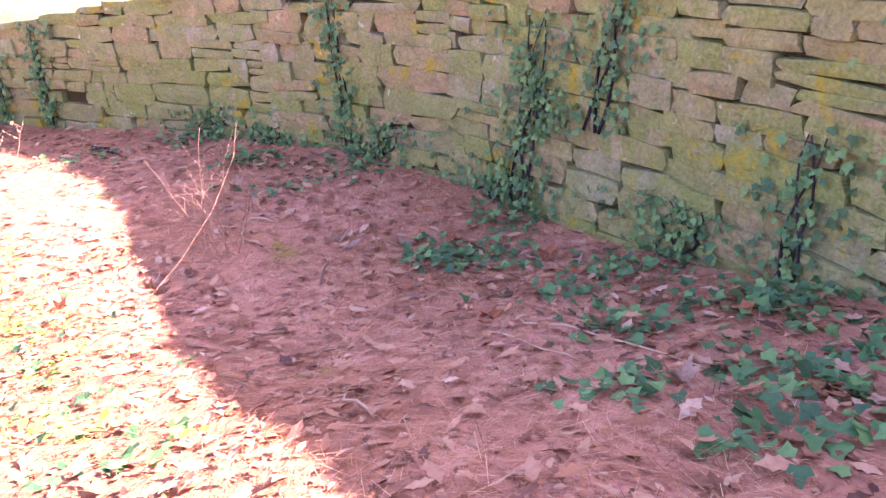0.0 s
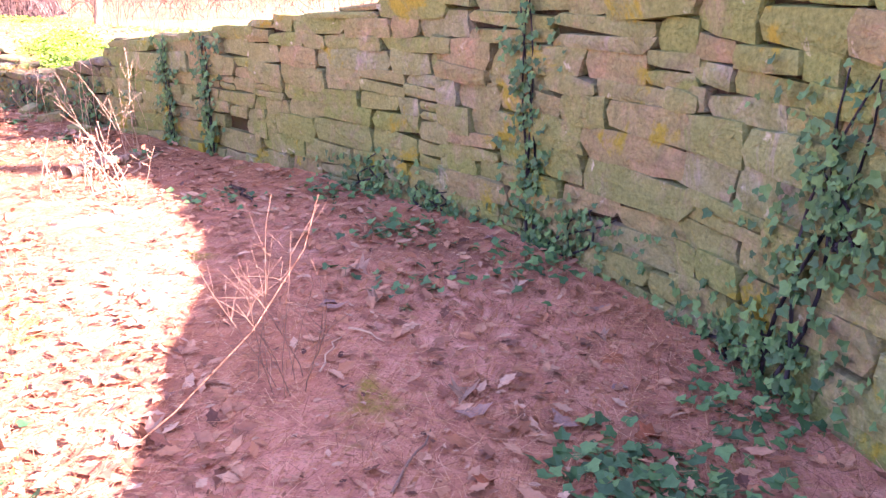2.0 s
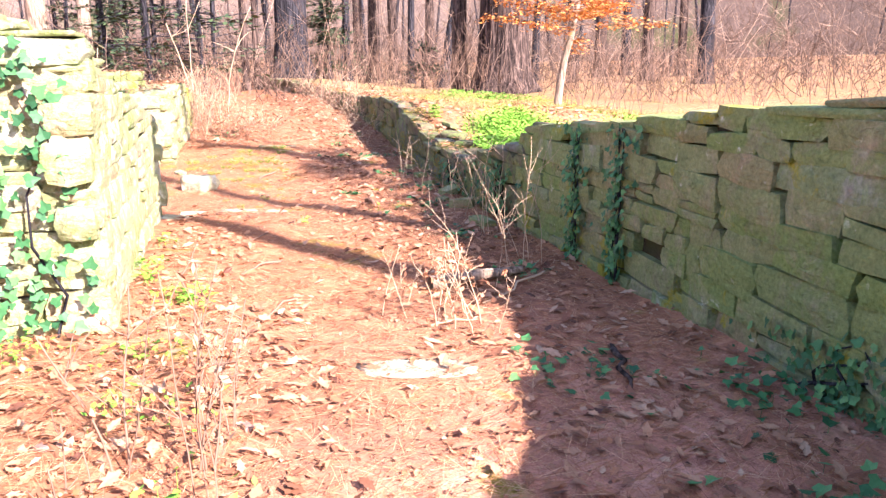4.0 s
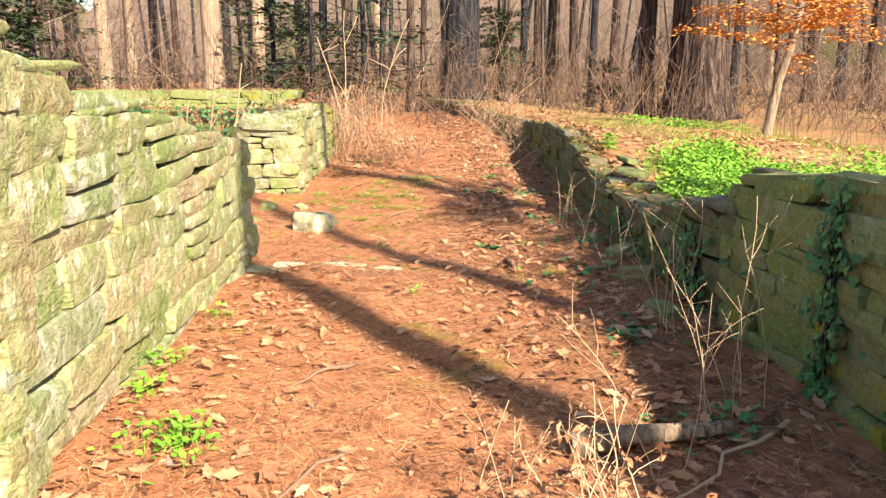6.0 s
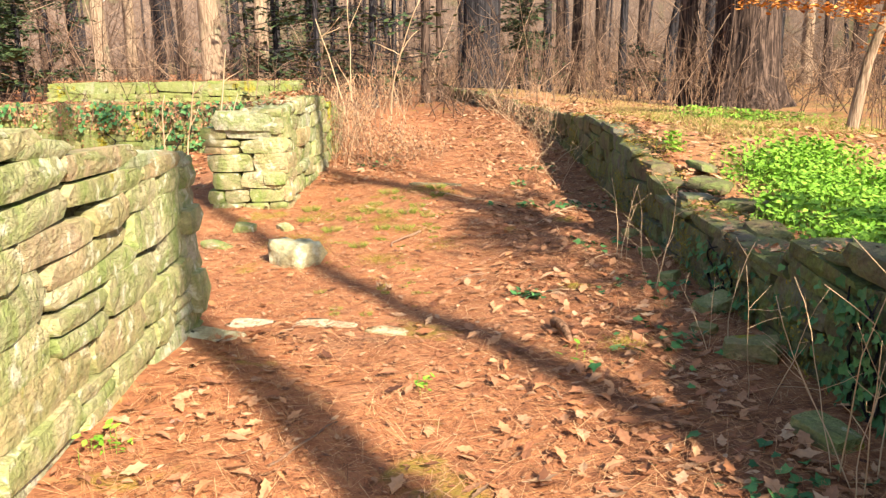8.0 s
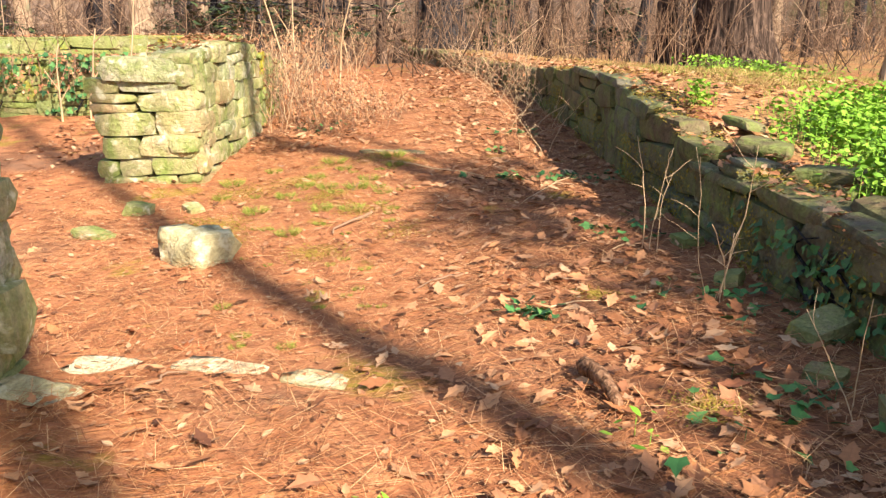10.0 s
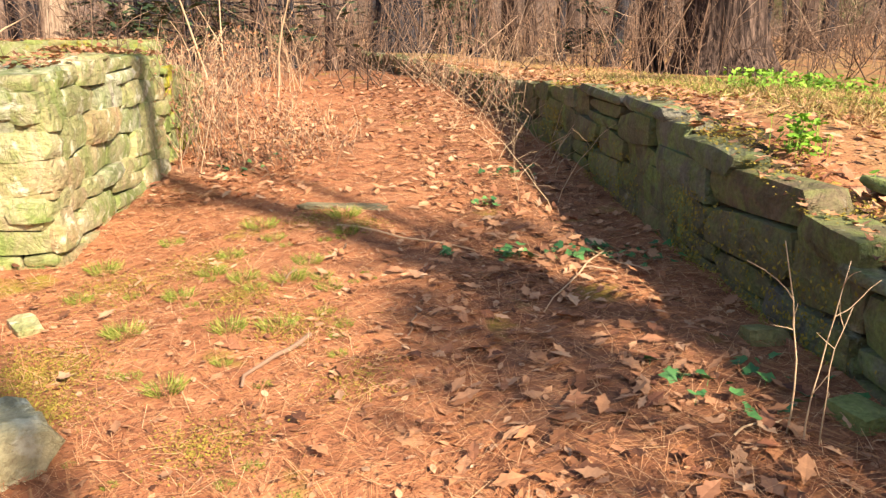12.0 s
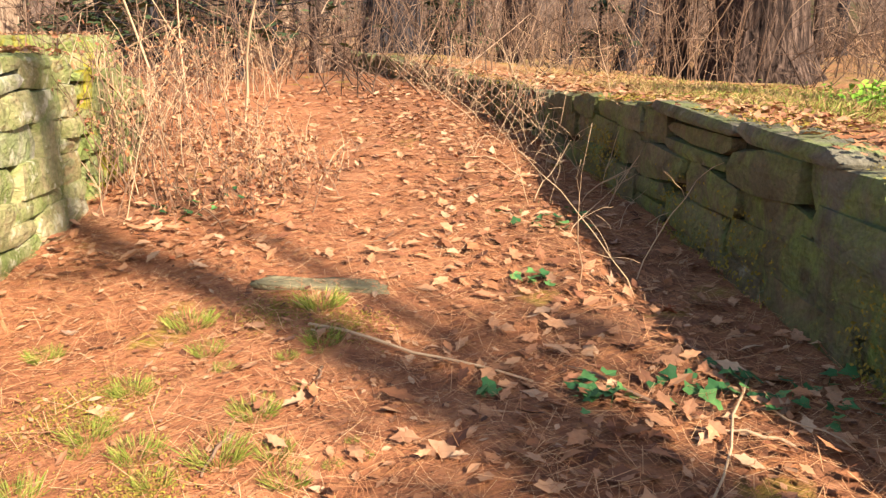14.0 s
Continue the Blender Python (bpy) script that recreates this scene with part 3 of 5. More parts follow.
def bare_tree(x, y, diam, tall, label, material=None, lean=(0, 0), seed=1, limbs=10, first=0.35, group="trees of the wood"):
    rr = random.Random(seed)
    material = material or BARK
    root = empty("tree", pose(x, y, floor_at(x, y)), label, "tree", group)
    part("trunk", trunk_mesh(diam, tall, lean, rr, material), root)
    for i in range(limbs):
        z = tall * (first + (0.97 - first) * (i + rr.random() * 0.6) / limbs)
        an = rr.uniform(0, 6.28)
        reach = tall * rr.uniform(0.16, 0.30) * (1.15 - 0.6 * z / tall)
        start = Vector((lean[0] * z, lean[1] * z, z))
        t = Tubes(5)
        r = diam * 0.16 * (1.15 - z / tall)
        limb = wander(start, (math.cos(an), math.sin(an), 0.55), reach, 6, rr, 0.22, 0.05)
        t.add(limb, r, r * 0.3)
        for j in range(5):
            q = limb[2 + j % 5]
            a2 = an + rr.uniform(-1.2, 1.2)
            bough = wander(q, (math.cos(a2), math.sin(a2), rr.uniform(0.1, 0.9)), reach * rr.uniform(0.3, 0.55), 4, rr, 0.3, 0.05)
            t.add(bough, r * 0.35, r * 0.12)
            for w in range(2):
                t.add(wander(bough[1 + w * 2], (math.cos(a2 + rr.uniform(-1, 1)), math.sin(a2 + rr.uniform(-1, 1)), 0.5), reach * 0.25, 3, rr, 0.3), r * 0.14, r * 0.05)
        part("limb", t.mesh("limb", material), root)
    return root


def seen(x, d):
    """A place d metres on along the way, in the direction that the number x gives across it."""
    return plan(-2.24 + d, -2.16 + d * ((x - 784) / 1423 - 0.0227))


WOOD = [(200, 30, 0.55, BARK_PALE, (0, 0)), (250, 34, 0.5, BARK_PALE, (0, 0)), (300, 37, 0.5, BARK_DARK, (0, 0)), (390, 24, 0.66, BARK_PALE, (0, 0)), (475, 26, 0.46, BARK_PALE, (0, 0.01)),
        (752, 22, 0.24, BARK, (0.02, 0)), (778, 23, 0.2, BARK, (-0.02, 0.01)), (848, 25, 1.12, BARK_DARK, (0.012, 0.01)), (1012, 31, 0.55, BARK, (0, 0)), (1050, 36, 0.5, BARK, (0, 0)),
        (1150, 25, 0.38, BARK_DARK, (0.10, 0.14)), (1190, 21.5, 0.5, BARK, (0, 0)), (1291, 20.5, 1.5, BARK, (0.01, 0.0)), (1120, 42, 0.6, BARK, (0, 0)), (640, 40, 0.5, BARK, (0, 0)),
        (925, 40, 0.45, BARK_PALE, (0, 0)), (560, 45, 0.6, BARK, (0, 0)), (100, 40, 0.6, BARK, (0, 0)), (1480, 34, 0.6, BARK, (0.02, 0)), (1600, 27, 0.5, BARK, (0, 0)), (1750, 24, 0.6, BARK_DARK, (0, 0)),
        (150, 46, 0.5, BARK_DARK, (0, 0)), (340, 44, 0.45, BARK, (0.01, 0)), (430, 50, 0.6, BARK_DARK, (0, 0)), (600, 36, 0.4, BARK_DARK, (0.02, 0)), (960, 33, 0.36, BARK_DARK, (-0.02, 0)),
        (985, 46, 0.6, BARK, (0, 0)), (1085, 29, 0.3, BARK_DARK, (0.03, 0)), (1230, 38, 0.5, BARK_DARK, (0, 0)), (1345, 30, 0.34, BARK_DARK, (0.02, 0.02)), (1430, 27, 0.3, BARK, (-0.03, 0)), (1530, 40, 0.55, BARK_DARK, (0, 0)),
        (1660, 36, 0.5, BARK, (0.02, 0)), (20, 30, 0.4, BARK, (0.02, 0)), (700, 52, 0.7, BARK_PALE, (0, 0)), (1400, 48, 0.7, BARK_PALE, (0, 0)), (-120, 26, 0.5, BARK, (0, 0))]
for i, (x, d, diam, mat, lean) in enumerate(WOOD):
    p = seen(x, d)
    kind = {id(BARK): "brown furrowed trunk", id(BARK_PALE): "sunlit pale smooth trunk", id(BARK_DARK): "dark grey trunk"}[id(mat)]
    size = "massive" if diam > 1 else "slender" if diam < 0.35 else "tall"
    bare_tree(p.x, p.y, diam, 13 + 5 * min(diam, 1.2), "%s bare tree with %s in leaf litter" % (size, kind), mat, lean, 100 + i, 6, 0.45)

# trees behind the shaded wall, whose trunks shade the way
SHADERS = [(4.0, 8.95, 0.44, 18, 0.05), (5.0, 10.6, 0.34, 18, 0.0), (3.4, 14.9, 0.5, 17, -0.2)]
for i, (x, y, diam, tall, lean) in enumerate(SHADERS):
    bare_tree(x, y, diam, tall, "tall bare tree standing on the bank behind the wall", BARK, (0.0, lean), 300 + i, 7, 0.62, "trees on the bank")


def far_wood():
    """Trunks and thickets too many to count, in the distance."""
    rr = random.Random(77)
    t = Tubes(6)
    for _ in range(150):
        d, an = rr.uniform(34, 95), rr.uniform(-1.5, 1.5)
        p = plan(-3 + d * math.cos(an), -2 + d * math.sin(an))
        z = floor_at(p.x, p.y) - 0.2
        r = rr.uniform(0.05, 0.2)
        lean = rr.uniform(-0.14, 0.14)
        t.add([Vector((p.x + lean * k, p.y + lean * k * 0.5, z + k)) for k in (0, 2, 5, 9, 16)], r, r * 0.45)
    tagged(new("far_trees", t.mesh("far_trees", BARK_DARK)), "distant grey-brown trunks of the bare wood", "trees", kind="stuff")
    t = Tubes(3)
    for _ in range(5200):
        d, an = 17 + 48 * rr.random() ** 1.2, rr.uniform(-1.25, 1.25)
        p = plan(-3 + d * math.cos(an), -2 + d * math.sin(an))
        if unplan(p.x, p.y)[0] < 14.5 and -12 < unplan(p.x, p.y)[1] < 5:
            continue
        z = floor_at(p.x, p.y) - 0.05
        tall = rr.uniform(0.4, 2.6) * (0.6 + d / 60) * (2.0 if d > 21 and rr.random() < 0.45 else 1.0)
        a2 = rr.uniform(0, 6.28)
        slant = rr.uniform(0.05, 1.3)
        stem = wander((p.x, p.y, z), (slant * math.cos(a2), slant * math.sin(a2), 1), tall, 4, rr, 0.2)
        r = rr.uniform(0.004, 0.011) * (0.6 + d / 28)
        t.add(stem, r, r * 0.4)
        for j in (1, 2, 3, 3, 2):
            a3 = rr.uniform(0, 6.28)
            t.add(wander(stem[j], (math.cos(a3), math.sin(a3), rr.uniform(0.1, 1.0)), tall * rr.uniform(0.2, 0.45), 2, rr, 0.25), r * 0.6, r * 0.3)
    tagged(new("thicket", t.mesh("thicket", THICKET)), "dense leafless brown undergrowth filling the wood", "undergrowth", kind="stuff")


far_wood()


def backdrop():
    """The wood's far edge, a plain ring beyond everything."""
    verts, faces, n = [], [], 96
    for i in range(n):
        an = 2 * math.pi * i / n
        top = 17 + 4 * math.sin(i * 1.7) + 2.5 * math.sin(i * 4.1)
        verts += [(-8 + 130 * math.cos(an), 9 + 130 * math.sin(an), -3), (-8 + 130 * math.cos(an), 9 + 130 * math.sin(an), top)]
    for i in range(n):
        a, b = 2 * i, 2 * ((i + 1) % n)
        faces.append((a, a + 1, b + 1, b))
    k = Nodes("far_wood_edge", 1.0, 0.0)
    s = k.noise(1.9, 9, 0.85, k.coords((1, 1, 0.4)), 2.0)
    m = k.noise(0.12, 4, 0.6)
    col = k.ramp(s, [(0.3, (0.07, 0.054, 0.048)), (0.5, (0.15, 0.115, 0.10)), (0.72, (0.28, 0.22, 0.19))])
    col = k.mix(k.mask(m, 0.55, 0.7), col, (0.09, 0.11, 0.05))
    tagged(new("backdrop", mesh_from("backdrop", verts, faces, k.done(col))), "hazy edge of the bare brown wood far off", "backdrop", kind="structure")


backdrop()


# ---- loose stones ----
def rock_mesh(name, size, seed, material, flat=0.0):
    bm = bmesh.new()
    bmesh.ops.create_icosphere(bm, subdivisions=3, radius=1.0)
    off = Vector((seed * 3.1, seed * 1.7, seed * 0.9))
    for v in bm.verts:
        n = noise.noise(v.co * 1.2 + off) * 0.5 + noise.noise(v.co * 2.9 + off) * 0.22 + noise.noise(v.co * 6.5 + off) * 0.09
        q = v.co * (1 + n)
        q = Vector([math.copysign(min(abs(c), 0.74 + 0.16 * noise.noise(v.co * 2 + off)), c) for c in q])
        v.co = Vector((q.x * size[0], q.y * size[1], max(min(q.z, 0.75 - flat * 0.5), -0.9) * size[2]))
    me = bpy.data.meshes.new(name)
    bm.to_mesh(me)
    bm.free()
    me.materials.append(material)
    me.polygons.foreach_set("use_smooth", [True] * len(me.polygons))
    return me


def rock(name, x, y, size, seed, label, category, lift=0.0, turn=0.0, material=None, flat=0.0, group=""):
    rr = random.Random(seed)
    if name in ("fallen_stone", "top_stone", "loose_stone"):
        kinds = {"top_stone": BLOCKS, "loose_stone": PALE_STONES}.get(name, STONES)
        ob = new(name, kinds[seed % len(kinds)])
        ob.matrix_basis = pose(x, y, floor_at(x, y) + lift, rr.uniform(-12, 12), rr.uniform(-12, 12), turn) @ Matrix.Diagonal((size[0] * 2, size[1] * 2, size[2] * 1.5, 1))
    else:
        ob = new(name, rock_mesh(name, size, seed, material or STONE, flat))
        ob.matrix_basis = pose(x, y, floor_at(x, y) + lift, rr.uniform(-4, 4), 0, turn)
    return tagged(ob, label, category, group)


GREY = stone_material("grey_slab", False, 0.8, 0.95, 0.7)
PALE = stone_material("pale_boulder", False, 0.72, 1.75, 0.5)
rock("boulder", -10.98, 8.86, (0.28, 0.22, 0.22), 3, "pale weathered boulder sunk in pine needles", "boulder", 0.02, 20, PALE)
rock("loose_stone", -12.4, 8.75, (0.10, 0.07, 0.08), 5, "small pale loose stone beside the gap", "stone", 0.01, 60, PALE)
rock("loose_stone", -12.25, 9.12, (0.09, 0.06, 0.06), 6, "dark angular stone poking from the litter", "stone", 0.0, 10)
rock("loose_stone", -11.9, 8.4, (0.16, 0.1, 0.05), 8, "flat pale stone at the gap", "stone", -0.01, 35, PALE)
for i, (x, y, sx, sy, turn) in enumerate([(-9.2, 8.53, 0.26, 0.10, 38), (-8.86, 8.85, 0.24, 0.11, 40), (-9.35, 7.85, 0.28, 0.12, 35), (-9.52, 8.12, 0.22, 0.12, 50)]):
    rock("paving_slab", x, y, (sx, sy, 0.05), 20 + i, "flat pale stone nearly buried in needles", "stone slab", -0.012, turn, PALE, 0.6, "sunken slabs")
rock("threshold_slab", -13.15, 11.27, (0.42, 0.13, 0.06), 31, "long grey slab lying across the way", "stone slab", -0.008, 47, GREY, 0.6)
rock("flat_stone", -3.96, 6.92, (0.42, 0.17, 0.05), 33, "bare pale flat stone in the sunny litter", "stone slab", -0.012, 50, PALE, 0.6)
for i, (u, v, s) in enumerate([(1.3, -0.7, 0.12), (2.3, -0.66, 0.14), (3.1, -0.62, 0.12), (3.9, -0.7, 0.09), (4.7, -0.66, 0.1), (2.7, -0.8, 0.07), (5.4, -0.66, 0.09)]):
    p = plan(u, v)
    rock("fallen_stone", p.x, p.y, (s, s * 0.7, s * 0.55), 40 + i, "mossy stone fallen from the broken wall", "stone", s * 0.2, 40 * i, STONE, 0.2, "fallen wall stones")
for i, (u, v, s) in enumerate([(0.95, -0.15, 0.13), (2.5, -0.12, 0.14), (3.0, -0.3, 0.11), (3.4, -0.2, 0.16), (4.2, -0.1, 0.17), (4.55, -0.35, 0.12), (5.0, -0.1, 0.2), (5.6, 0.0, 0.13)]):
    p = plan(u, v)
    _, s_along = wall_side(np.array([p.x]), np.array([p.y]))
    top = float(np.interp(s_along[0], SH_S, SH[:, 2]))
    ob = rock("top_stone", p.x, p.y, (s, s * 0.75, s * 0.3), 60 + i, "loose stone resting on the tumbled wall top", "stone", 0, 50 * i, STONE, 0.3, "loose top stones")
    ob.location.z = top + s * 0.12


# ---- stems, sticks and brush ----
def stick(name, pts, r0, r1, label, category="stick", material=None, group=""):
    t = Tubes(6)
    t.add([Vector(p) for p in pts], r0, r1)
    return tagged(new(name, t.mesh(name, material or TWIG)), label, category, group)


def lying(a, b, r, label, seed, bow=0.03, material=None, name="stick"):
    rr = random.Random(seed)
    pts = []
    for i in range(7):
        k = i / 6
        x, y = a[0] + (b[0] - a[0]) * k + rr.uniform(-bow, bow), a[1] + (b[1] - a[1]) * k + rr.uniform(-bow, bow)
        pts.append((x, y, floor_at(x, y) + r * 0.8 + (0.02 * math.sin(k * 3.1))))
    return stick(name, pts, r, r * 0.5, label, "stick", material)


stick("stem", [(-1.86, 3.66, floor_at(-1.86, 3.66) + 0.004), (-1.72, 4.0, floor_at(-1.72, 4.0) + 0.06), (-1.56, 4.4, -0.22), (-1.42, 4.75, -0.04), (-1.3, 5.0, 0.22), (-1.27, 5.1, 0.42)], 0.003, 0.0018, "long bent reddish dry stem leaning over the litter", "stem", ROTTEN)
lying((-3.45, 7.95), (-3.05, 7.6), 0.02, "dark curved fallen branch on the needles", 1, 0.03, BARK, "branch")
lying((0.3, 3.6), (0.95, 2.55), 0.0065, "thin pale vine stem lying over ivy", 2, 0.05, STRAW)
lying((0.2, 3.35), (0.5, 2.75), 0.005, "thin pale twig on the litter", 3, 0.02, STRAW)
lying((-5.1, 8.0), (-4.9, 8.75), 0.06, "short pale broken log by the wall", 4, 0.02, BARK_PALE, "log")
lying((-4.9, 9.05), (-4.6, 8.05), 0.012, "long pale dry cane on the ground", 5, 0.04, STRAW)
lying((-8.28, 9.66), (-7.95, 9.54), 0.04, "rotten split piece of wood", 6, 0.012, ROTTEN, "log")
lying((-11.3, 10.2), (-11.05, 9.75), 0.014, "curved brown stick in the needles", 7, 0.03)
lying((-12.75, 11.0), (-11.9, 11.5), 0.008, "straight pale twig in the shade", 8, 0.01, STRAW)
lying((-11.5, 12.2), (-10.9, 11.2), 0.006, "dry cane fallen across the litter", 9, 0.02, STRAW)
lying((-12.4, 10.9), (-12.15, 10.75), 0.006, "small dark curved stick", 10, 0.006, TWIG)
lying((-12.1, 10.45), (-11.95, 10.3), 0.008, "short dark piece of branch", 11, 0.005, TWIG)
lying((-5.6, 7.2), (-5.2, 6.6), 0.01, "brown twig among leaves", 12)
lying((-6.6, 7.6), (-6.3, 7.1), 0.012, "brown twig among needles", 13)
for i in range(26):
    rr = random.Random(500 + i)
    u, v = rr.uniform(-8, 10), rr.uniform(-3.4, -0.9)
    if u < -3:
        v -= 0.45 * (-3 - u)
    p, an, length = plan(u, v), rr.uniform(0, 6.28), rr.uniform(0.2, 0.55)
    lying((p.x, p.y), (p.x + length * math.cos(an), p.y + length * math.sin(an)), rr.uniform(0.004, 0.008), "thin dry twig lying on the leaf litter", 600 + i, 0.02, rr.choice((TWIG, STRAW)), "twig")


def brush(name, x, y, radius, tall, stems, label, seed, material=None, r=0.006, spread=0.5, fork=3, base=None, droop=0.0, leaves=0, way=None, wobble=0.12):
    """A clump of dry stems, forking towards their tips, with some withered leaves."""
    rr = random.Random(seed)
    z = floor_at(x, y) if base is None else base
    root = empty(name, pose(x, y, z), label, "dry brush" if stems > 4 else "stem")
    lv = Leaves(rr)
    for i in range(stems):
        an, rad = rr.uniform(0, 6.28), radius * math.sqrt(rr.random())
        bx, by = rad * math.cos(an), rad * math.sin(an)
        bz = (floor_at(x + bx, y + by) if base is None else base) - z - 0.03
        sl = rr.uniform(0.0, spread)
        a2 = rr.uniform(0, 6.28) if way is None else way + rr.uniform(-0.9, 0.9)
        h = tall * rr.uniform(0.55, 1.05)
        t = Tubes(4)
        stem = wander((bx, by, bz), (sl * math.cos(a2), sl * math.sin(a2), 1), h, 7, rr, wobble, -droop)
        rad0 = r * rr.uniform(0.7, 1.3)
        t.add(stem, rad0, rad0 * 0.45)
        forks = []
        for j in range(fork):
            k = rr.randrange(2, 7)
            a3 = rr.uniform(0, 6.28)
            side = wander(stem[k], (math.cos(a3), math.sin(a3), rr.uniform(0.4, 1.6)), h * rr.uniform(0.15, 0.35), 4, rr, 0.2, -droop)
            f = Tubes(4) if stems <= 12 else t
            f.add(side, rad0 * 0.55, rad0 * 0.3)
            forks.append(f)
            for _ in range(leaves):
                lv.add(rr.choice(side), (rr.uniform(-1, 1), rr.uniform(-1, 1), rr.uniform(-1, 1)), rr.uniform(0.03, 0.06), "oval", curl=0.8)
        ob = part("stem", t.mesh("stem", material or TWIG), root)
        if stems <= 12:
            for f in forks:
                part("twig", f.mesh("twig", material or TWIG), ob)
    if lv.v:
        part("withered_leaves", lv.mesh("withered_leaves", LEAF), root)
    return root


brush("weed_clump", -1.5, 5.15, 0.16, 0.95, 12, "leafless dry weed clump with curled tips", 700, TWIG, 0.0022, 0.4, 6, droop=0.02, wobble=0.16)
brush("dry_brush", -4.35, 7.75, 0.28, 0.7, 10, "pinkish dry brush with withered seed heads", 701, STRAW, 0.0038, 0.6, 4, leaves=2, wobble=0.2)
brush("dry_brush", -4.9, 7.6, 0.25, 0.55, 6, "pinkish dry brush with withered seed heads", 702, STRAW, 0.0035, 0.6, 4, leaves=2)
for i, (x, y, h) in enumerate([(-3.82, 5.32, 0.95), (-3.37, 5.47, 1.0), (-3.9, 5.8, 0.8), (-3.2, 5.0, 0.8), (-4.4, 5.9, 0.75), (-3.6, 5.55, 0.9)]):
    brush("dry_weed", x, y, 0.08, h, 3, "thin dry weed stalk standing in sunlit leaves", 710 + i, TWIG, 0.0055, 0.2, 4, leaves=3)
for i, (u, v, h, n) in enumerate([(0.85, -0.82, 1.0, 3), (1.0, -0.72, 0.95, 3), (-0.4, -0.85, 1.0, 3), (-0.2, -0.7, 1.05, 4), (-0.95, -1.25, 0.9, 2), (2.4, -0.85, 0.7, 3), (3.6, -0.9, 0.8, 4), (4.6, -0.9, 0.7, 3), (1.7, -0.8, 0.8, 2)]):
    p = plan(u, v)
    brush("bare_stem", p.x, p.y, 0.1, h, n, "bare pale stems leaning before the broken wall", 730 + i, STRAW, 0.003, 0.35, 3, droop=0.03, wobble=0.15)
for i in range(15):
    rr = random.Random(760 + i)
    u, v = rr.uniform(9.6, 14.5), -3.75 - rr.uniform(-0.2, 0.9) + (0.25 if i % 3 == 0 else 0)
    p = plan(u, v)
    brush("dry_brush", p.x, p.y, 0.45, rr.uniform(0.9, 1.5), 13, "tangled tan brush beside the pier wall", 770 + i, rr.choice((STRAW, TWIG)), 0.0045, 0.6, 5, leaves=1, wobble=0.18)
for i in range(11):
    rr = random.Random(1900 + i)
    p = plan(rr.uniform(9.3, 13.5), rr.uniform(-3.7, -2.7))
    brush("low_tangle", p.x, p.y, 0.4, rr.uniform(0.35, 0.65), 12, "low tangle of dead weeds over a leaf heap", 1920 + i, rr.choice((TWIG, STRAW)), 0.0038, 1.0, 3, leaves=2, droop=0.06, wobble=0.25)
for i, (u, v, h, n) in enumerate([(9.3, -0.9, 0.8, 6), (10.2, -0.85, 1.0, 10), (11.2, -0.95, 1.2, 13), (12.3, -1.1, 1.2, 13), (8.5, -0.9, 0.8, 4), (13.6, -1.2, 0.9, 10), (7.95, -1.0, 0.9, 3), (15.0, -1.3, 1.0, 10), (10.8, -0.6, 0.9, 9), (13.0, -0.8, 1.0, 10)]):
    p = plan(u, v)
    brush("dry_canes", p.x, p.y, 0.35, h, n, "arching pale dry canes against the low wall", 800 + i, STRAW, 0.003, 1.1, 3, droop=0.1, wobble=0.24)
for i, (u, v, h) in enumerate([(10.2, -6.35, 1.7), (10.25, -5.95, 1.6), (10.1, -6.6, 1.3), (9.9, -5.6, 1.0), (12.5, -3.5, 2.4), (13.5, -4.2, 2.4), (11.7, -4.1, 2.0)]):
    p = plan(u, v)
    brush("sapling_stem", p.x, p.y, 0.04, h, 1, "slim pale leafless sapling stem", 830 + i, STRAW, 0.014, 0.12, 2)
for i in range(34):
    rr = random.Random(860 + i)
    u, v = rr.uniform(15.5, 22), rr.uniform(-7.5, 4.5)
    if rr.random() < 0.4:
        u, v = rr.uniform(8, 20), rr.uniform(3.5, 9.0)
    p = plan(u, v)
    brush("woodland_brush", p.x, p.y, 0.8, rr.uniform(1.0, 2.2), 14, "leafless brown shrub at the wood's edge", 900 + i, TWIG, 0.007, 0.45, 4)


# ---- ivy and green plants ----
def wall_ivy(s_foot, s_top, z_lo, z_hi, width, count, label, seed):
    """Ivy climbing the shaded wall between two heights."""
    rr = random.Random(seed)
    p0, _, _, _ = along_line(SHADED, s_foot)
    root = empty("ivy", pose(p0.x, p0.y, floor_at(p0.x, p0.y)), label, "ivy")
    inv = root.matrix_basis.inverted()
    lv = Leaves(rr)
    for i in range(int(count * 0.75)):
        k = rr.random()
        s = s_foot + (s_top - s_foot) * k + rr.gauss(0, width * (0.5 + 1.1 * math.sin(k * 9 + seed) ** 2))
        p, d, top, _ = along_line(SHADED, s)
        out = Vector((d.y, -d.x, 0)) * -1
        z = min(z_lo + (z_hi - z_lo) * k + rr.uniform(-0.06, 0.06), top + 0.02)
        q = p + out * rr.uniform(0.015, 0.07)
        lv.add(inv @ Vector((q.x, q.y, z)), out + Vector((rr.uniform(-0.5, 0.5), rr.uniform(-0.5, 0.5), rr.uniform(-0.1, 0.7))), rr.uniform(0.032, 0.07), "ivy", curl=0.25)
    part("leaves", lv.mesh("leaves", IVY), root)
    for j in range(3):
        t = Tubes(5)
        pts = []
        for i in range(9):
            k = i / 8
            s = s_foot + (s_top - s_foot) * k + width * 0.5 * math.sin(k * 5 + j * 2 + seed)
            p, d, top, _ = along_line(SHADED, s)
            q = p + Vector((-d.y, d.x, 0)) * 0.025
            pts.append(inv @ Vector((q.x, q.y, min(z_lo + (z_hi - z_lo) * k, top))))
        t.add(pts, 0.012, 0.004)
        part("stem", t.mesh("stem", BARK_DARK), root)


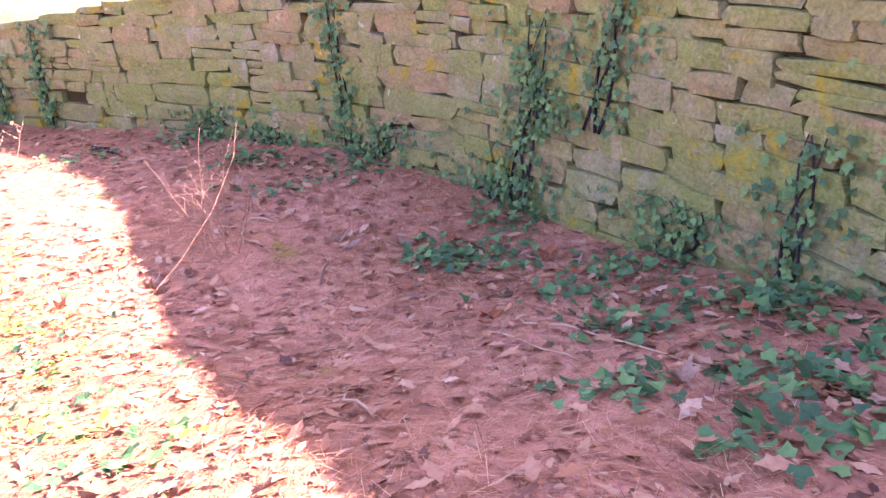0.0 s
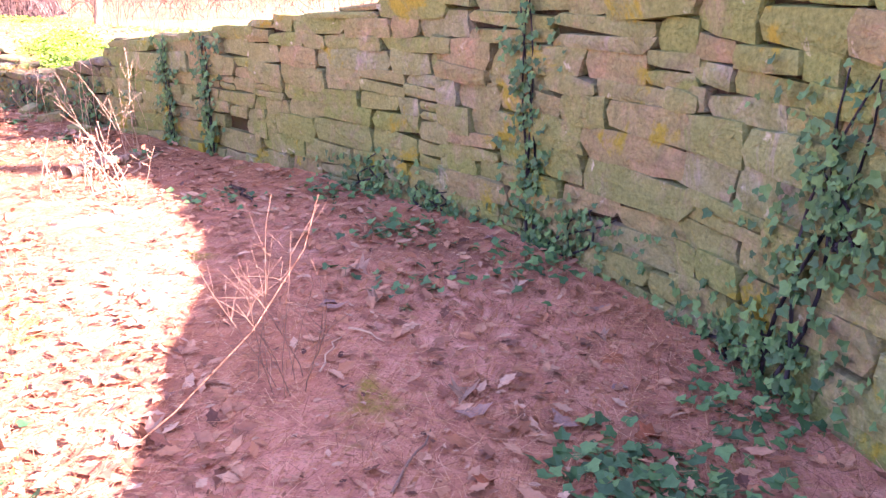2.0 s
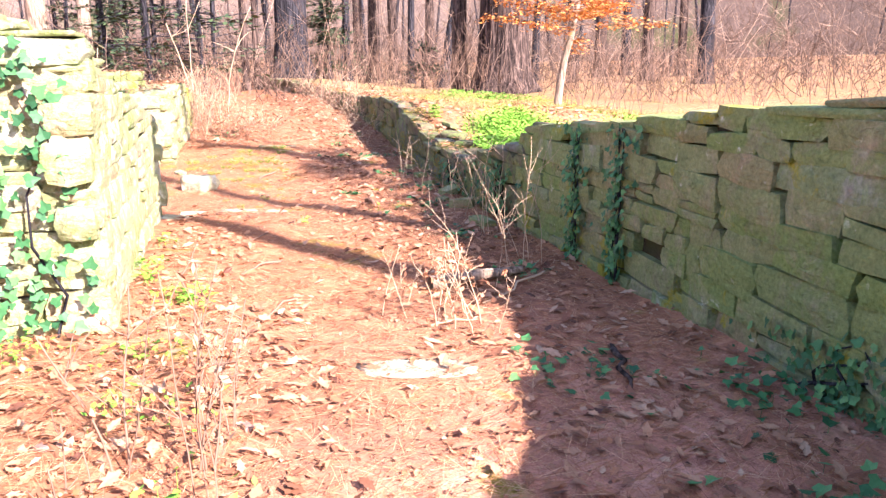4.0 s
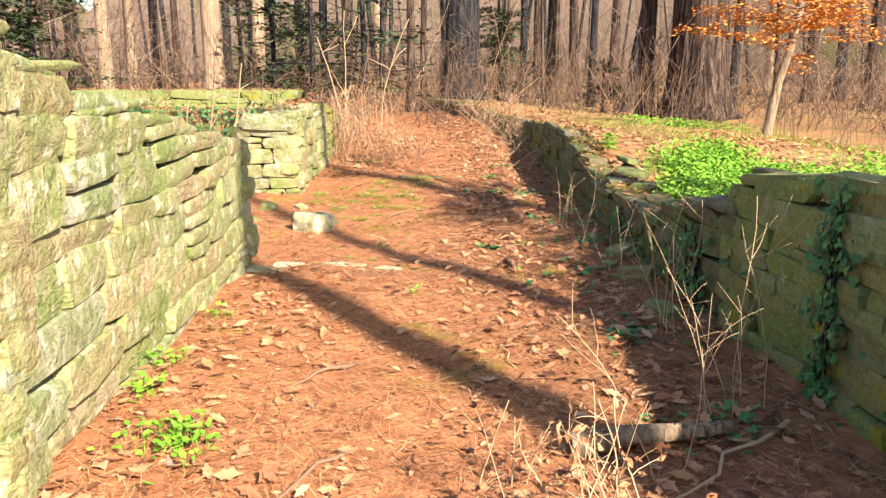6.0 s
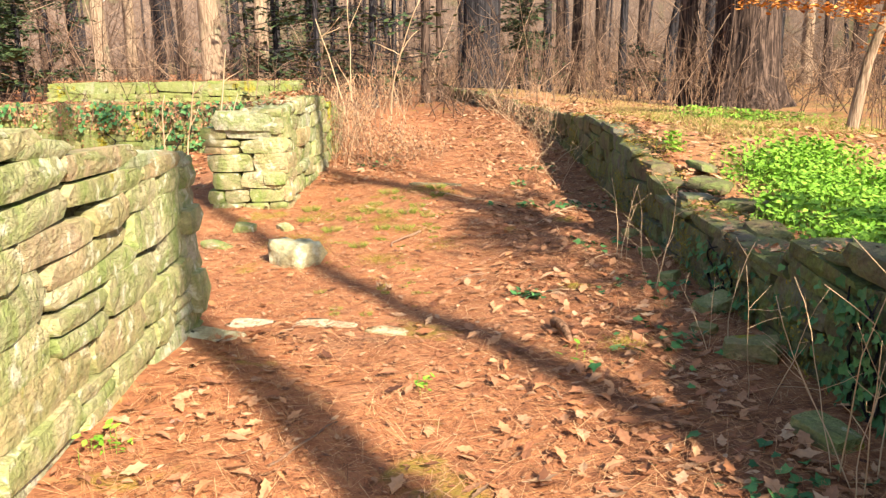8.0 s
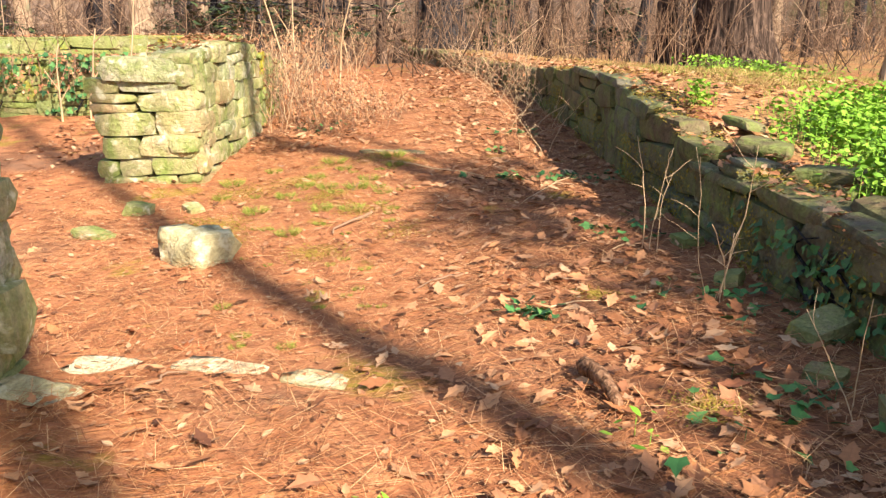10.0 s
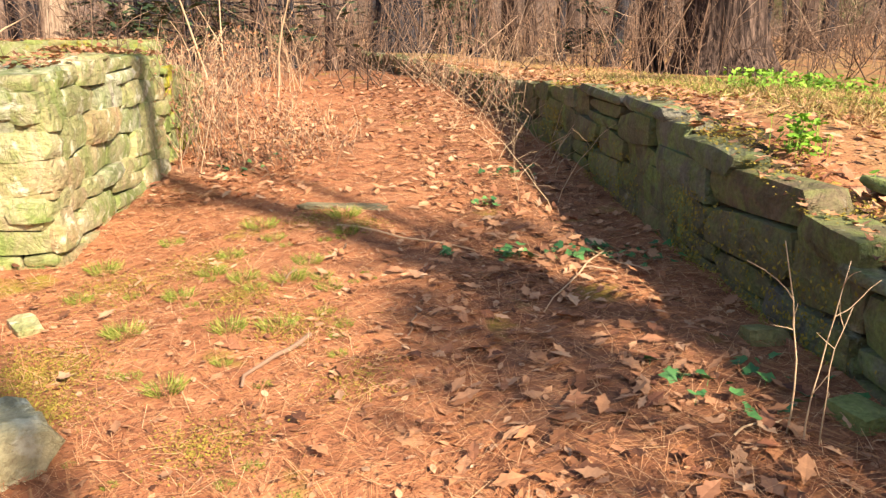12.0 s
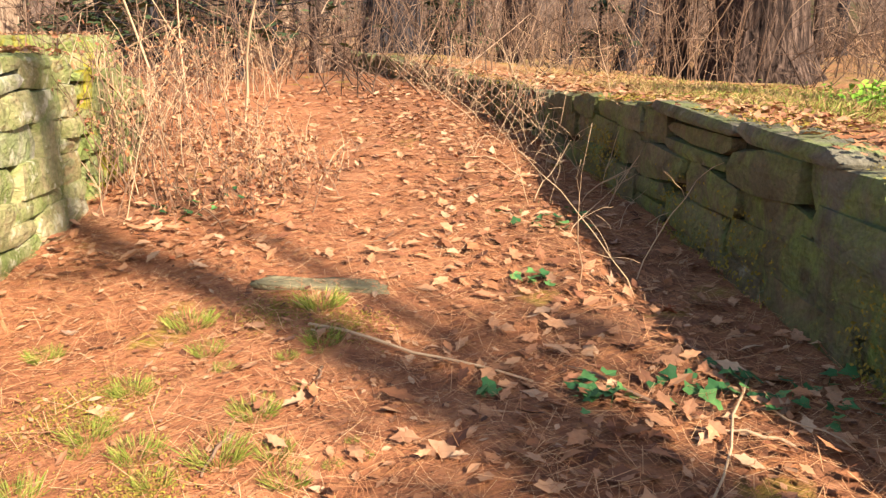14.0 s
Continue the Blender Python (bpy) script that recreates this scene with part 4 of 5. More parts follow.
for i, spec in enumerate([(8.25, 8.35, -0.55, 1.2, 0.10, 420), (8.1, 7.6, -0.6, -0.1, 0.30, 240), (6.2, 5.9, -0.55, 0.9, 0.2, 420), (5.4, 5.0, 0.2, 1.6, 0.16, 340), (6.7, 6.1, -0.6, -0.25, 0.35, 260),
                          (3.9, 3.8, -0.4, 0.5, 0.12, 200), (3.1, 3.0, -0.4, 1.4, 0.16, 320), (13.05, 13.0, -0.45, 0.62, 0.08, 320), (12.35, 12.3, -0.45, 0.68, 0.08, 320), (10.2, 9.9, -0.5, -0.15, 0.3, 180),
                          (4.7, 4.6, -0.5, -0.1, 0.3, 240), (14.7, 14.8, -0.45, 0.1, 0.25, 220), (16.5, 16.6, -0.4, -0.1, 0.5, 160), (9.4, 9.3, -0.55, -0.3, 0.4, 200), (5.9, 6.0, 0.2, 0.5, 0.15, 120)]):
    wall_ivy(*spec, "dark glossy ivy climbing the shaded stone wall", 1000 + i)


def leafy_patch(name, spots, label, category, material, shape, size, seed, rise=0.05, kind="", tilt=0.6, thick=1.0):
    """A spread of low leaves over round spots of (x, y, radius, count)."""
    rr = random.Random(seed)
    lv, t = Leaves(rr), Tubes(3)
    for x, y, rad, count in spots:
        count = int(count * thick)
        xs = np.array([x + rad * rr.gauss(0, 0.5) for _ in range(count)])
        ys = np.array([y + rad * rr.gauss(0, 0.5) for _ in range(count)])
        zs = height(xs, ys)
        ds, _ = wall_side(xs, ys)
        for px, py, pz, dd in zip(xs, ys, zs, ds):
            if -0.02 < dd < 0.30 and material is IVY:
                continue
            h = rr.uniform(0.01, rise)
            lv.add(Vector((px, py, pz + h)), (rr.uniform(-tilt, tilt), rr.uniform(-tilt, tilt), 1), rr.uniform(*size), shape, curl=0.25)
            if h > 0.03 and rr.random() < 0.3:
                t.add([Vector((px, py, pz - 0.01)), Vector((px + 0.005, py, pz + h))], 0.002, 0.0012)
    root = tagged(new(name, lv.mesh(name, material)), label, category, kind=kind)
    if t.v:
        part("stalks", t.mesh("stalks", material), root)
    return root


leafy_patch("ivy_carpet", [(0.0, 4.9, 0.32, 130), (0.35, 4.7, 0.3, 50), (0.8, 3.2, 0.3, 60), (1.35, 3.2, 0.35, 80), (0.6, 2.35, 0.22, 40), (1.2, 2.35, 0.4, 90), (1.6, 3.4, 0.35, 90), (1.1, 4.3, 0.35, 70),
                           (0.5, 5.5, 0.35, 90), (-0.7, 6.9, 0.4, 90), (1.0, 1.9, 0.3, 40), (1.75, 2.6, 0.35, 80), (-1.7, 7.3, 0.45, 90), (-2.6, 8.1, 0.4, 70), (-1.3, 6.4, 0.4, 40), (0.7, 3.9, 0.4, 50)],
            "dark green ivy spreading over leaf litter at the wall's foot", "ivy", IVY, "ivy", (0.04, 0.085), 1100, 0.06, "stuff")
leafy_patch("ivy_sprigs", [(*plan(u, v).xy, r, n) for u, v, r, n in [(-2.5, -1.2, 0.4, 50), (-0.5, -0.9, 0.35, 45), (0.8, -1.0, 0.4, 40), (2.4, -1.0, 0.4, 40), (3.6, -0.9, 0.4, 40), (5.0, -0.95, 0.35, 30), (6.6, -0.8, 0.3, 25),
                                                                    (3.5, -1.75, 0.14, 35), (6.77, -1.53, 0.12, 30), (7.9, -1.5, 0.1, 12), (6.8, -1.1, 0.2, 24), (6.8, -1.9, 0.05, 5), (8.9, -1.2, 0.3, 30), (9.5, -3.4, 0.35, 26)]] + [(-1.2, 2.2, 0.45, 40), (-1.8, 3.0, 0.5, 50), (-2.4, 3.8, 0.5, 45), (-3.2, 4.9, 0.4, 30)],
            "scattered dark ivy sprigs among fallen leaves", "ivy", IVY, "ivy", (0.035, 0.075), 1101, 0.05, "stuff")
leafy_patch("sunny_sprigs", [(*plan(u, v).xy, r, n) for u, v, r, n in [(-0.68, -3.34, 0.16, 130), (0.26, -3.72, 0.14, 60), (1.2, -3.7, 0.12, 35), (-0.8, -3.4, 0.2, 60), (-0.2, -3.65, 0.12, 40), (-1.8, -3.5, 0.25, 60), (-2.6, -3.4, 0.3, 60), (-1.7, -4.2, 0.3, 90), (-2.2, -4.6, 0.4, 90), (-3.0, -4.2, 0.4, 60),
                                                                      (1.9, -2.4, 0.08, 14), (2.3, -1.6, 0.08, 10), (-3.6, -3.2, 0.4, 50), (-5.2, -3.9, 0.4, 40)]] + [(-1.9, 3.3, 0.3, 40), (-1.5, 2.5, 0.25, 30), (-2.4, 4.0, 0.3, 40), (-0.95, 2.3, 0.1, 12), (-2.9, 4.6, 0.3, 40)],
            "small bright green herbs at the foot of the sunlit wall", "herbs", GREEN, "oval", (0.025, 0.06), 1102, 0.10, "stuff")
leafy_patch("green_bed", [(*plan(u, v).xy, r, n) for u, v, r, n in [(5.5, 0.75, 0.5, 700), (4.6, 0.75, 0.5, 700), (3.6, 0.75, 0.5, 700), (6.0, 1.2, 0.45, 450), (5.0, 1.4, 0.6, 700), (2.8, 0.9, 0.45, 400), (3.8, 1.6, 0.7, 650), (4.4, 2.2, 0.7, 350),
                                                                   (2.4, 0.1, 0.25, 160), (3.2, 0.15, 0.25, 200), (3.9, 0.1, 0.2, 160), (2.6, 2.0, 0.7, 350), (5.6, 3.1, 0.6, 200), (9.3, 1.6, 0.4, 110), (10.6, 2.4, 0.8, 200), (6.27, -0.1, 0.1, 50), (8.9, 0.9, 0.3, 70)]],
            "bed of bright green leafy groundcover on the bank", "groundcover", GREEN, "oval", (0.03, 0.065), 1103, 0.20, "stuff", 0.9, 3.0)


def cross_ivy():
    rr = random.Random(1200)
    lv = Leaves(rr)
    for _ in range(360):
        v = rr.choice((-5.6, -6.0, -6.6, -7.6, -9.4)) + rr.gauss(0, 0.28)
        z = rr.uniform(-0.1, 0.62) if v > -7 else rr.uniform(0.2, 0.62)
        p = plan(10.5, v)
        out = Vector((-ALONG.x, -ALONG.y, 0))
        q = p + out * rr.uniform(0.02, 0.1)
        lv.add(Vector((q.x, q.y, z)), out + Vector((rr.uniform(-0.6, 0.6), rr.uniform(-0.6, 0.6), rr.uniform(0, 0.8))), rr.uniform(0.05, 0.09), "ivy", curl=0.2)
    root = empty("ivy", pose(0, 0, 0), "dark ivy draped over the cross wall", "ivy")
    part("leaves", lv.mesh("leaves", IVY), root)
    for v in (-5.6, -6.0, -6.6, -7.6):
        t = Tubes(5)
        t.add([plan(10.46, v + 0.1 * math.sin(k * 1.9), -0.1 + k * 0.14) for k in range(6)], 0.012, 0.004)
        part("stem", t.mesh("stem", BARK_DARK), root)


cross_ivy()


def corner_ivy():
    rr = random.Random(1250)
    lv = Leaves(rr)
    out = Vector((-ALONG.x, -ALONG.y, 0))
    for _ in range(480):
        v = rr.choice((-4.05, -4.3, -4.6, -5.1, -5.8, -6.6)) + rr.gauss(0, 0.14)
        p = plan(-1.32 + 0.05 * (v + 4), min(v, -3.8)) + out * rr.uniform(0.02, 0.1)
        lv.add(Vector((p.x, p.y, rr.uniform(-0.4, 1.3 - 0.1 * (v + 4)))), out + Vector((rr.uniform(-0.6, 0.6), rr.uniform(-0.6, 0.6), rr.uniform(0, 0.8))), rr.uniform(0.05, 0.10), "ivy", curl=0.2)
    root = empty("ivy", pose(0, 0, 0), "ivy straggling over the sunny wall corner", "ivy")
    part("leaves", lv.mesh("leaves", IVY), root)
    for v in (-4.05, -4.6, -5.1, -5.8):
        t = Tubes(5)
        t.add([plan(-1.36 + 0.05 * (v + 4), v + 0.1 * math.sin(k * 1.9), -0.45 + k * 0.3) for k in range(6)], 0.012, 0.004)
        part("stem", t.mesh("stem", BARK_DARK), root)


corner_ivy()


def tuft_mesh(seed, blades, tall):
    rr = random.Random(seed)
    lv = Leaves(rr)
    for _ in range(blades):
        an, rad = rr.uniform(0, 6.28), 0.06 * math.sqrt(rr.random())
        sl = rr.uniform(0.2, 1.2)
        axis = Vector((sl * math.cos(an), sl * math.sin(an), 1)).normalized()
        h = tall * rr.uniform(0.5, 1.0)
        lv.add(Vector((rad * math.cos(an), rad * math.sin(an), 0)) + axis * h * 0.5, (math.sin(an), -math.cos(an), 0.3), h, "blade", curl=0.1, axis=axis)
    return lv.mesh("grass_tuft", GRASS)


TUFTS = [tuft_mesh(1300 + i, 210, 0.085) for i in range(4)]
tuft_rng = random.Random(1310)
tuft_spots = [(-13.18, 10.06), (-12.66, 10.27), (-12.19, 10.18), (-12.43, 10.08), (-12.81, 10.6), (-12.2, 10.56), (-11.95, 10.53), (-12.02, 10.37), (-11.81, 10.51), (-12.01, 10.18), (-12.22, 9.84), (-12.92, 11.14),
              (-13.1, 10.62), (-12.6, 11.0), (-11.6, 9.9), (-11.2, 9.5), (-11.5, 10.1), (-12.9, 9.6), (-12.5, 9.4), (-11.9, 9.5)]
for i in range(44):
    p = plan(tuft_rng.uniform(3.2, 7.4), tuft_rng.uniform(-3.6, -2.3))
    tuft_spots.append((p.x, p.y))
for i, (x, y) in enumerate(tuft_spots):
    ob = new("grass_tuft", TUFTS[i % 4])
    s = tuft_rng.uniform(0.8, 1.4) if i < 20 else tuft_rng.uniform(0.25, 0.6)
    ob.matrix_basis = pose(x, y, floor_at(x, y) - 0.005, 0, 0, tuft_rng.uniform(0, 360)) @ Matrix.Diagonal((s, s, s * 0.8, 1))
    tagged(ob, "small yellow-green grass tuft in pine needles", "grass tuft", "grass tufts")


leafy_patch("moss_cushions", [(*plan(u, v).xy, r, n) for u, v, r, n in [(5.6, -3.75, 0.28, 700), (5.2, -3.6, 0.2, 350), (6.3, -3.0, 0.2, 260), (5.9, -2.7, 0.25, 260), (4.9, -2.9, 0.2, 200), (6.9, -3.3, 0.25, 280), (7.6, -2.7, 0.2, 220),
                                                                       (7.4, -2.4, 0.15, 160), (3.8, -1.4, 0.1, 120), (6.6, -3.7, 0.3, 350), (5.3, -2.4, 0.2, 120), (2.5, -1.3, 0.12, 130)]],
            "flat yellow-olive moss cushions between the needles", "moss", MOSS, "oval", (0.006, 0.014), 1104, 0.014, "stuff", 0.8, 7.0)
leafy_patch("bank_grass", [(*plan(u, v).xy, r, n) for u, v, r, n in [(7.5, 1.0, 0.7, 300), (8.6, 0.7, 0.6, 300), (9.6, 1.1, 0.8, 350), (11.0, 1.0, 0.8, 350), (12.5, 1.5, 1.0, 400), (10.0, 2.8, 1.4, 600), (12.5, 3.5, 1.6, 600), (8.0, 3.6, 1.5, 500), (14.5, 3.0, 1.8, 500), (5.0, 4.6, 1.6, 500)]],
            "short tan and green grass on the bank", "grass", GRASS, "blade", (0.06, 0.14), 1105, 0.05, "stuff", 2.5, 2.2)


DRY_GRASS = leaf_material("dry_grass_blade", [(0.0, (0.26, 0.16, 0.07)), (0.6, (0.46, 0.31, 0.14)), (1.0, (0.56, 0.42, 0.21))], 0.8)
leafy_patch("dry_turf", [(*plan(u, v).xy, r, n) for u, v, r, n in [(7.2, 0.75, 0.5, 900), (8.4, 0.85, 0.7, 1300), (9.8, 0.9, 0.8, 1500), (11.4, 0.9, 0.9, 1500), (13.0, 1.0, 1.0, 1300), (9.0, 2.2, 1.0, 1300), (11.0, 2.4, 1.2, 1300), (8.0, 4.0, 1.3, 1200), (13.5, 2.8, 1.5, 1200), (6.5, 4.4, 1.2, 900), (16.0, 1.5, 1.5, 900)]],
            "bleached tan turf on the bank above the wall", "grass", DRY_GRASS, "blade", (0.08, 0.18), 1106, 0.04, "stuff", 2.0, 0.9)


# ---- fallen leaves and needles ----
BIG_LEAVES = []
for i in range(8):
    one = Leaves(random.Random(1350 + i))
    one.add(Vector((0, 0, 0.012)), (0, 0, 1), 0.13, "maple" if i % 2 else "oak", 0.0, 0.75)
    k = Nodes("big_leaf_%d" % i, 0.75, 0.25)
    tone = [(0.50, 0.26, 0.18), (0.55, 0.20, 0.09), (0.46, 0.29, 0.22), (0.36, 0.15, 0.09), (0.40, 0.26, 0.22), (0.50, 0.16, 0.07), (0.36, 0.18, 0.12), (0.48, 0.31, 0.21)][i]
    f = k.noise(30, 5, 0.65)
    tone = tuple(c * 0.8 for c in tone)
    BIG_LEAVES.append(one.mesh("fallen_leaf", k.done(k.mix(k.mask(f, 0.35, 0.7), tone, tuple(c * 0.55 for c in tone)), k.bump(f, 0.6, 0.006))))
leaf_rng = random.Random(1360)
for i in range(150):
    if i < 70:
        s = leaf_rng.uniform(1.5, 9.5)
        p, d, _, _ = along_line(SHADED, s)
        q = p + Vector((-d.y, d.x, 0)) * leaf_rng.uniform(0.15, 1.6)
    elif i < 105:
        q = plan(leaf_rng.uniform(-7.5, -1.5), 0)
        q = Vector((q.x - leaf_rng.uniform(0, 2.0), q.y - leaf_rng.uniform(2.4, 4.2), 0))
    else:
        q = plan(leaf_rng.uniform(-2, 9), leaf_rng.choice((leaf_rng.uniform(-1.9, -0.6), leaf_rng.uniform(-3.6, -2.6))))
    n = normal_at(q.x, q.y)
    ob = new("fallen_leaf", BIG_LEAVES[leaf_rng.randrange(8)])
    sc = leaf_rng.uniform(0.65, 1.25) * (0.6 if i >= 105 else 1.0)
    ob.matrix_basis = Matrix.Translation((q.x, q.y, floor_at(q.x, q.y))) @ n.to_track_quat("Z", "Y").to_matrix().to_4x4() @ pose(0, 0, 0, leaf_rng.uniform(-9, 9), leaf_rng.uniform(-9, 9), leaf_rng.uniform(0, 360)) @ Matrix.Diagonal((sc, sc, sc, 1))
    tagged(ob, "large curled dry leaf lying on the litter", "fallen leaf", "large fallen leaves")


def litter(name, count, shape, size, material, label, category, seed, u_range, v_range, lift=(0.004, 0.03), tilt=0.35, keep=None, clump=0.0):
    rr = random.Random(seed)
    us = np.array([rr.uniform(*u_range) for _ in range(count)])
    vs = np.array([rr.uniform(*v_range) for _ in range(count)])
    x, y = ORIGIN.x + ALONG.x * us + ACROSS.x * vs, ORIGIN.y + ALONG.y * us + ACROSS.y * vs
    d, _ = wall_side(x, y)
    z = height(x, y)
    e = 0.08
    nx, ny = (height(x - e, y) - height(x + e, y)) / (2 * e), (height(x, y - e) - height(x, y + e)) / (2 * e)
    lv = Leaves(rr)
    for i in range(count):
        if -0.02 < d[i] < 0.34 or (us[i] < 3.35 and us[i] > -1.3 and -4.35 < vs[i] < -3.8):
            continue
        if keep is not None and not keep(us[i], vs[i], d[i], rr):
            continue
        lv.add(Vector((x[i], y[i], z[i] + rr.uniform(*lift))), (nx[i] + rr.uniform(-tilt, tilt), ny[i] + rr.uniform(-tilt, tilt), 1), rr.uniform(*size), shape, curl=0.3 if shape != "needle" else 0.05)
    return tagged(new(name, lv.mesh(name, material)), label, category, kind="stuff")


def leafy_side(u, v, d, rr):
    """Leaves lie thick along the shaded wall and at the start, thin on the trodden middle."""
    if d > 0:
        return rr.random() < 0.5
    edge = math.exp(-((d + 0.9) / 0.8) ** 2)
    start = 0.9 if u < -1 and d < -2.3 else 0.0
    left = 0.5 if v < -2.9 and u < 3 else 0.0
    return rr.random() < max(0.07, 0.9 * edge, start, left) + (0.04 if u > 8 else 0) + (0.7 if 8.3 < u < 12 and v < -2.7 else 0)


litter("fallen_leaves", 38000, "oak", (0.045, 0.12), LEAF, "curled tan and russet oak leaves on the ground", "fallen leaves", 1400, (-10.5, 16), (-6.5, 4.5), (0.006, 0.04), 0.42, leafy_side)
litter("small_leaves", 34000, "oval", (0.02, 0.055), LEAF, "small brown leaf pieces and chips on the ground", "fallen leaves", 1401, (-10, 15), (-6.0, 2.5), (0.003, 0.02), 0.35)
litter("pine_needles", 150000, "needle", (0.05, 0.15), NEEDLE, "matted orange pine needles over the way", "pine needles", 1402, (-9, 13), (-5.0, -0.4), (0.004, 0.034), 0.28)


# ---- the orange-leaved sapling and the evergreens ----
def orange_sapling(x, y):
    rr = random.Random(1500)
    root = empty("beech_sapling", pose(x, y, floor_at(x, y)), "young tree with pale stem and clinging orange leaves", "tree")
    stem = [Vector(p) for p in ((0, 0, -0.1), (0.06, 0.04, 0.5), (0.10, 0.09, 0.9), (0.2, 0.18, 1.4), (0.26, 0.26, 2.0), (0.3, 0.3, 3.0), (0.3, 0.35, 4.2))]
    t = Tubes(9)
    t.add(stem, 0.085, 0.03)
    part("trunk", t.mesh("trunk", BARK_PALE), root)
    lv = Leaves(rr)
    for i in range(26):
        z = rr.uniform(1.2, 2.5)
        an = rr.uniform(0, 6.28)
        b = Tubes(4)
        start = Vector((0.22 + 0.03 * z, 0.1 * z, z))
        bough = wander(start, (math.cos(an), math.sin(an), 0.12), rr.uniform(1.0, 2.2), 7, rr, 0.14, -0.01)
        b.add(bough, 0.012, 0.003)
        part("limb", b.mesh("limb", TWIG), root)
        for _ in range(160):
            k = rr.randrange(2, 8)
            q = bough[k] + Vector((rr.gauss(0, 0.14), rr.gauss(0, 0.14), rr.gauss(-0.02, 0.045)))
            lv.add(q, (rr.uniform(-0.6, 0.6), rr.uniform(-0.6, 0.6), 1), rr.uniform(0.06, 0.11), "oval", curl=0.4)
    part("leaves", lv.mesh("leaves", ORANGE), root)


orange_sapling(-11.75, 16.8)


def evergreen(x, y, tall, spread, density, label, seed, low=0.4, name="conifer"):
    rr = random.Random(seed)
    root = empty(name, pose(x, y, floor_at(x, y)), label, "tree", "evergreens of the wood")
    part("trunk", trunk_mesh(0.08 + tall * 0.02, tall, (rr.uniform(-0.02, 0.02), 0), rr, BARK_DARK, 8), root)
    lv = Leaves(rr)
    for i in range(int(tall * 7)):
        t = Tubes(4)
        z = low + (tall - low) * rr.random()
        an = rr.uniform(0, 6.28)
        reach = spread * (1.1 - z / tall) * rr.uniform(0.6, 1.1) + 0.2
        bough = wander((0, 0, z), (math.cos(an), math.sin(an), 0.15), reach, 6, rr, 0.14, -0.05)
        t.add(bough, 0.018, 0.004)
        part("bough", t.mesh("bough", BARK_DARK), root)
        for _ in range(int(density * reach)):
            k = rr.randrange(1, 7)
            q = bough[k] + Vector((rr.gauss(0, 0.16), rr.gauss(0, 0.16), rr.gauss(-0.06, 0.06)))
            lv.add(q, (rr.uniform(-0.5, 0.5), rr.uniform(-0.5, 0.5), 1), rr.uniform(0.12, 0.26), "oval", curl=0.3)
    part("crown", lv.mesh("crown", CONIFER), root)


for i, (x, d, tall, spread, dens) in enumerate([(600, 27, 7, 2.8, 16), (700, 24, 6, 2.6, 5), (505, 27, 6, 1.6, 30), (915, 34, 6, 1.8, 60), (60, 24, 6, 2.6, 34), (-40, 22, 5, 2.4, 40), (1110, 24, 1.7, 0.8, 50), (450, 36, 8, 2.4, 30), (20, 33, 7, 3.0, 40), (560, 31, 7, 2.4, 22), (570, 21, 5.5, 3.2, 9), (665, 20, 5, 2.8, 7), (500, 23, 5, 1.8, 20), (110, 29, 6, 2.6, 34), (925, 30, 5, 1.5, 40)]):
    p = seen(x, d)
    evergreen(p.x, p.y, tall, spread, dens, "dark evergreen with drooping sparse boughs" if dens < 25 else "small evergreen with dense green boughs", 1600 + i)


def shade_pine(x, y, tall):
    """An unseen pine added on the bank: a drooping lower bough and a clumped crown, placed to shade the way beyond the
    wall.
    """
    rr = random.Random(1700)
    base = floor_at(x, y)
    root = empty("unseen_pine", pose(x, y, base), "unseen tall thin pine with drooping boughs, added to shade the way", "tree", "trees on the bank")
    part("trunk", trunk_mesh(0.24, tall, (0, 0), rr, BARK, 9), root)
    lv = Leaves(rr)
    boughs = [((0, 0, 7.9), (-0.1, -2.2, 5.2), 0.30, 620), ((0, 0, 8.6), (0.2, -0.9, 8.2), 0.28, 260), ((0, 0, 9.3), (0, 0.5, 9.4), 0.25, 90), ((0, 0, 9.0), (0.3, -0.5, 8.7), 0.25, 130)]
    for a, c, spread, count in boughs:
        a, c = Vector(a), Vector(c)
        t = Tubes(5)
        pts = [a.lerp(c, k / 6) + Vector((0, 0, 0.12 * math.sin(k))) for k in range(7)]
        t.add(pts, 0.04, 0.012)
        part("bough", t.mesh("bough", BARK), root)
        for _ in range(count):
            q = pts[rr.randrange(2, 7)] + Vector((rr.gauss(0, spread), rr.gauss(0, spread), rr.gauss(0, spread * 0.6)))
            # No foliage here, so that a strip of ground stays lit.
            if q.z < 8.9 and q.y > 0.1:
                continue
            lv.add(q, (rr.uniform(-1, 1), rr.uniform(-1, 1), rr.uniform(-1, 1)), rr.uniform(0.10, 0.24), "oval", curl=0.3)
    part("crown", lv.mesh("crown", CONIFER), root)


shade_pine(1.6, 12.9, 12.0)


# ---- what lies and grows on the ruined walls ----
def top_cover(line, thick, count, label, seed, side=1):
    """Fallen leaves lodged along a wall's top."""
    rr = random.Random(seed)
    total = along_line(line, 0)[3]
    lv = Leaves(rr)
    for _ in range(count):
        p, d, top, _ = along_line(line, rr.uniform(0, total))
        q = p + Vector((-d.y, d.x, 0)) * (side * rr.uniform(0.0, thick))
        lv.add(Vector((q.x, q.y, top + rr.uniform(-0.01, 0.035))), (rr.uniform(-0.5, 0.5), rr.uniform(-0.5, 0.5), 1), rr.uniform(0.035, 0.08), "oak", curl=0.4)
    tagged(new("leaf_cover", lv.mesh("leaf_cover", LEAF)), label, "fallen leaves", kind="stuff")


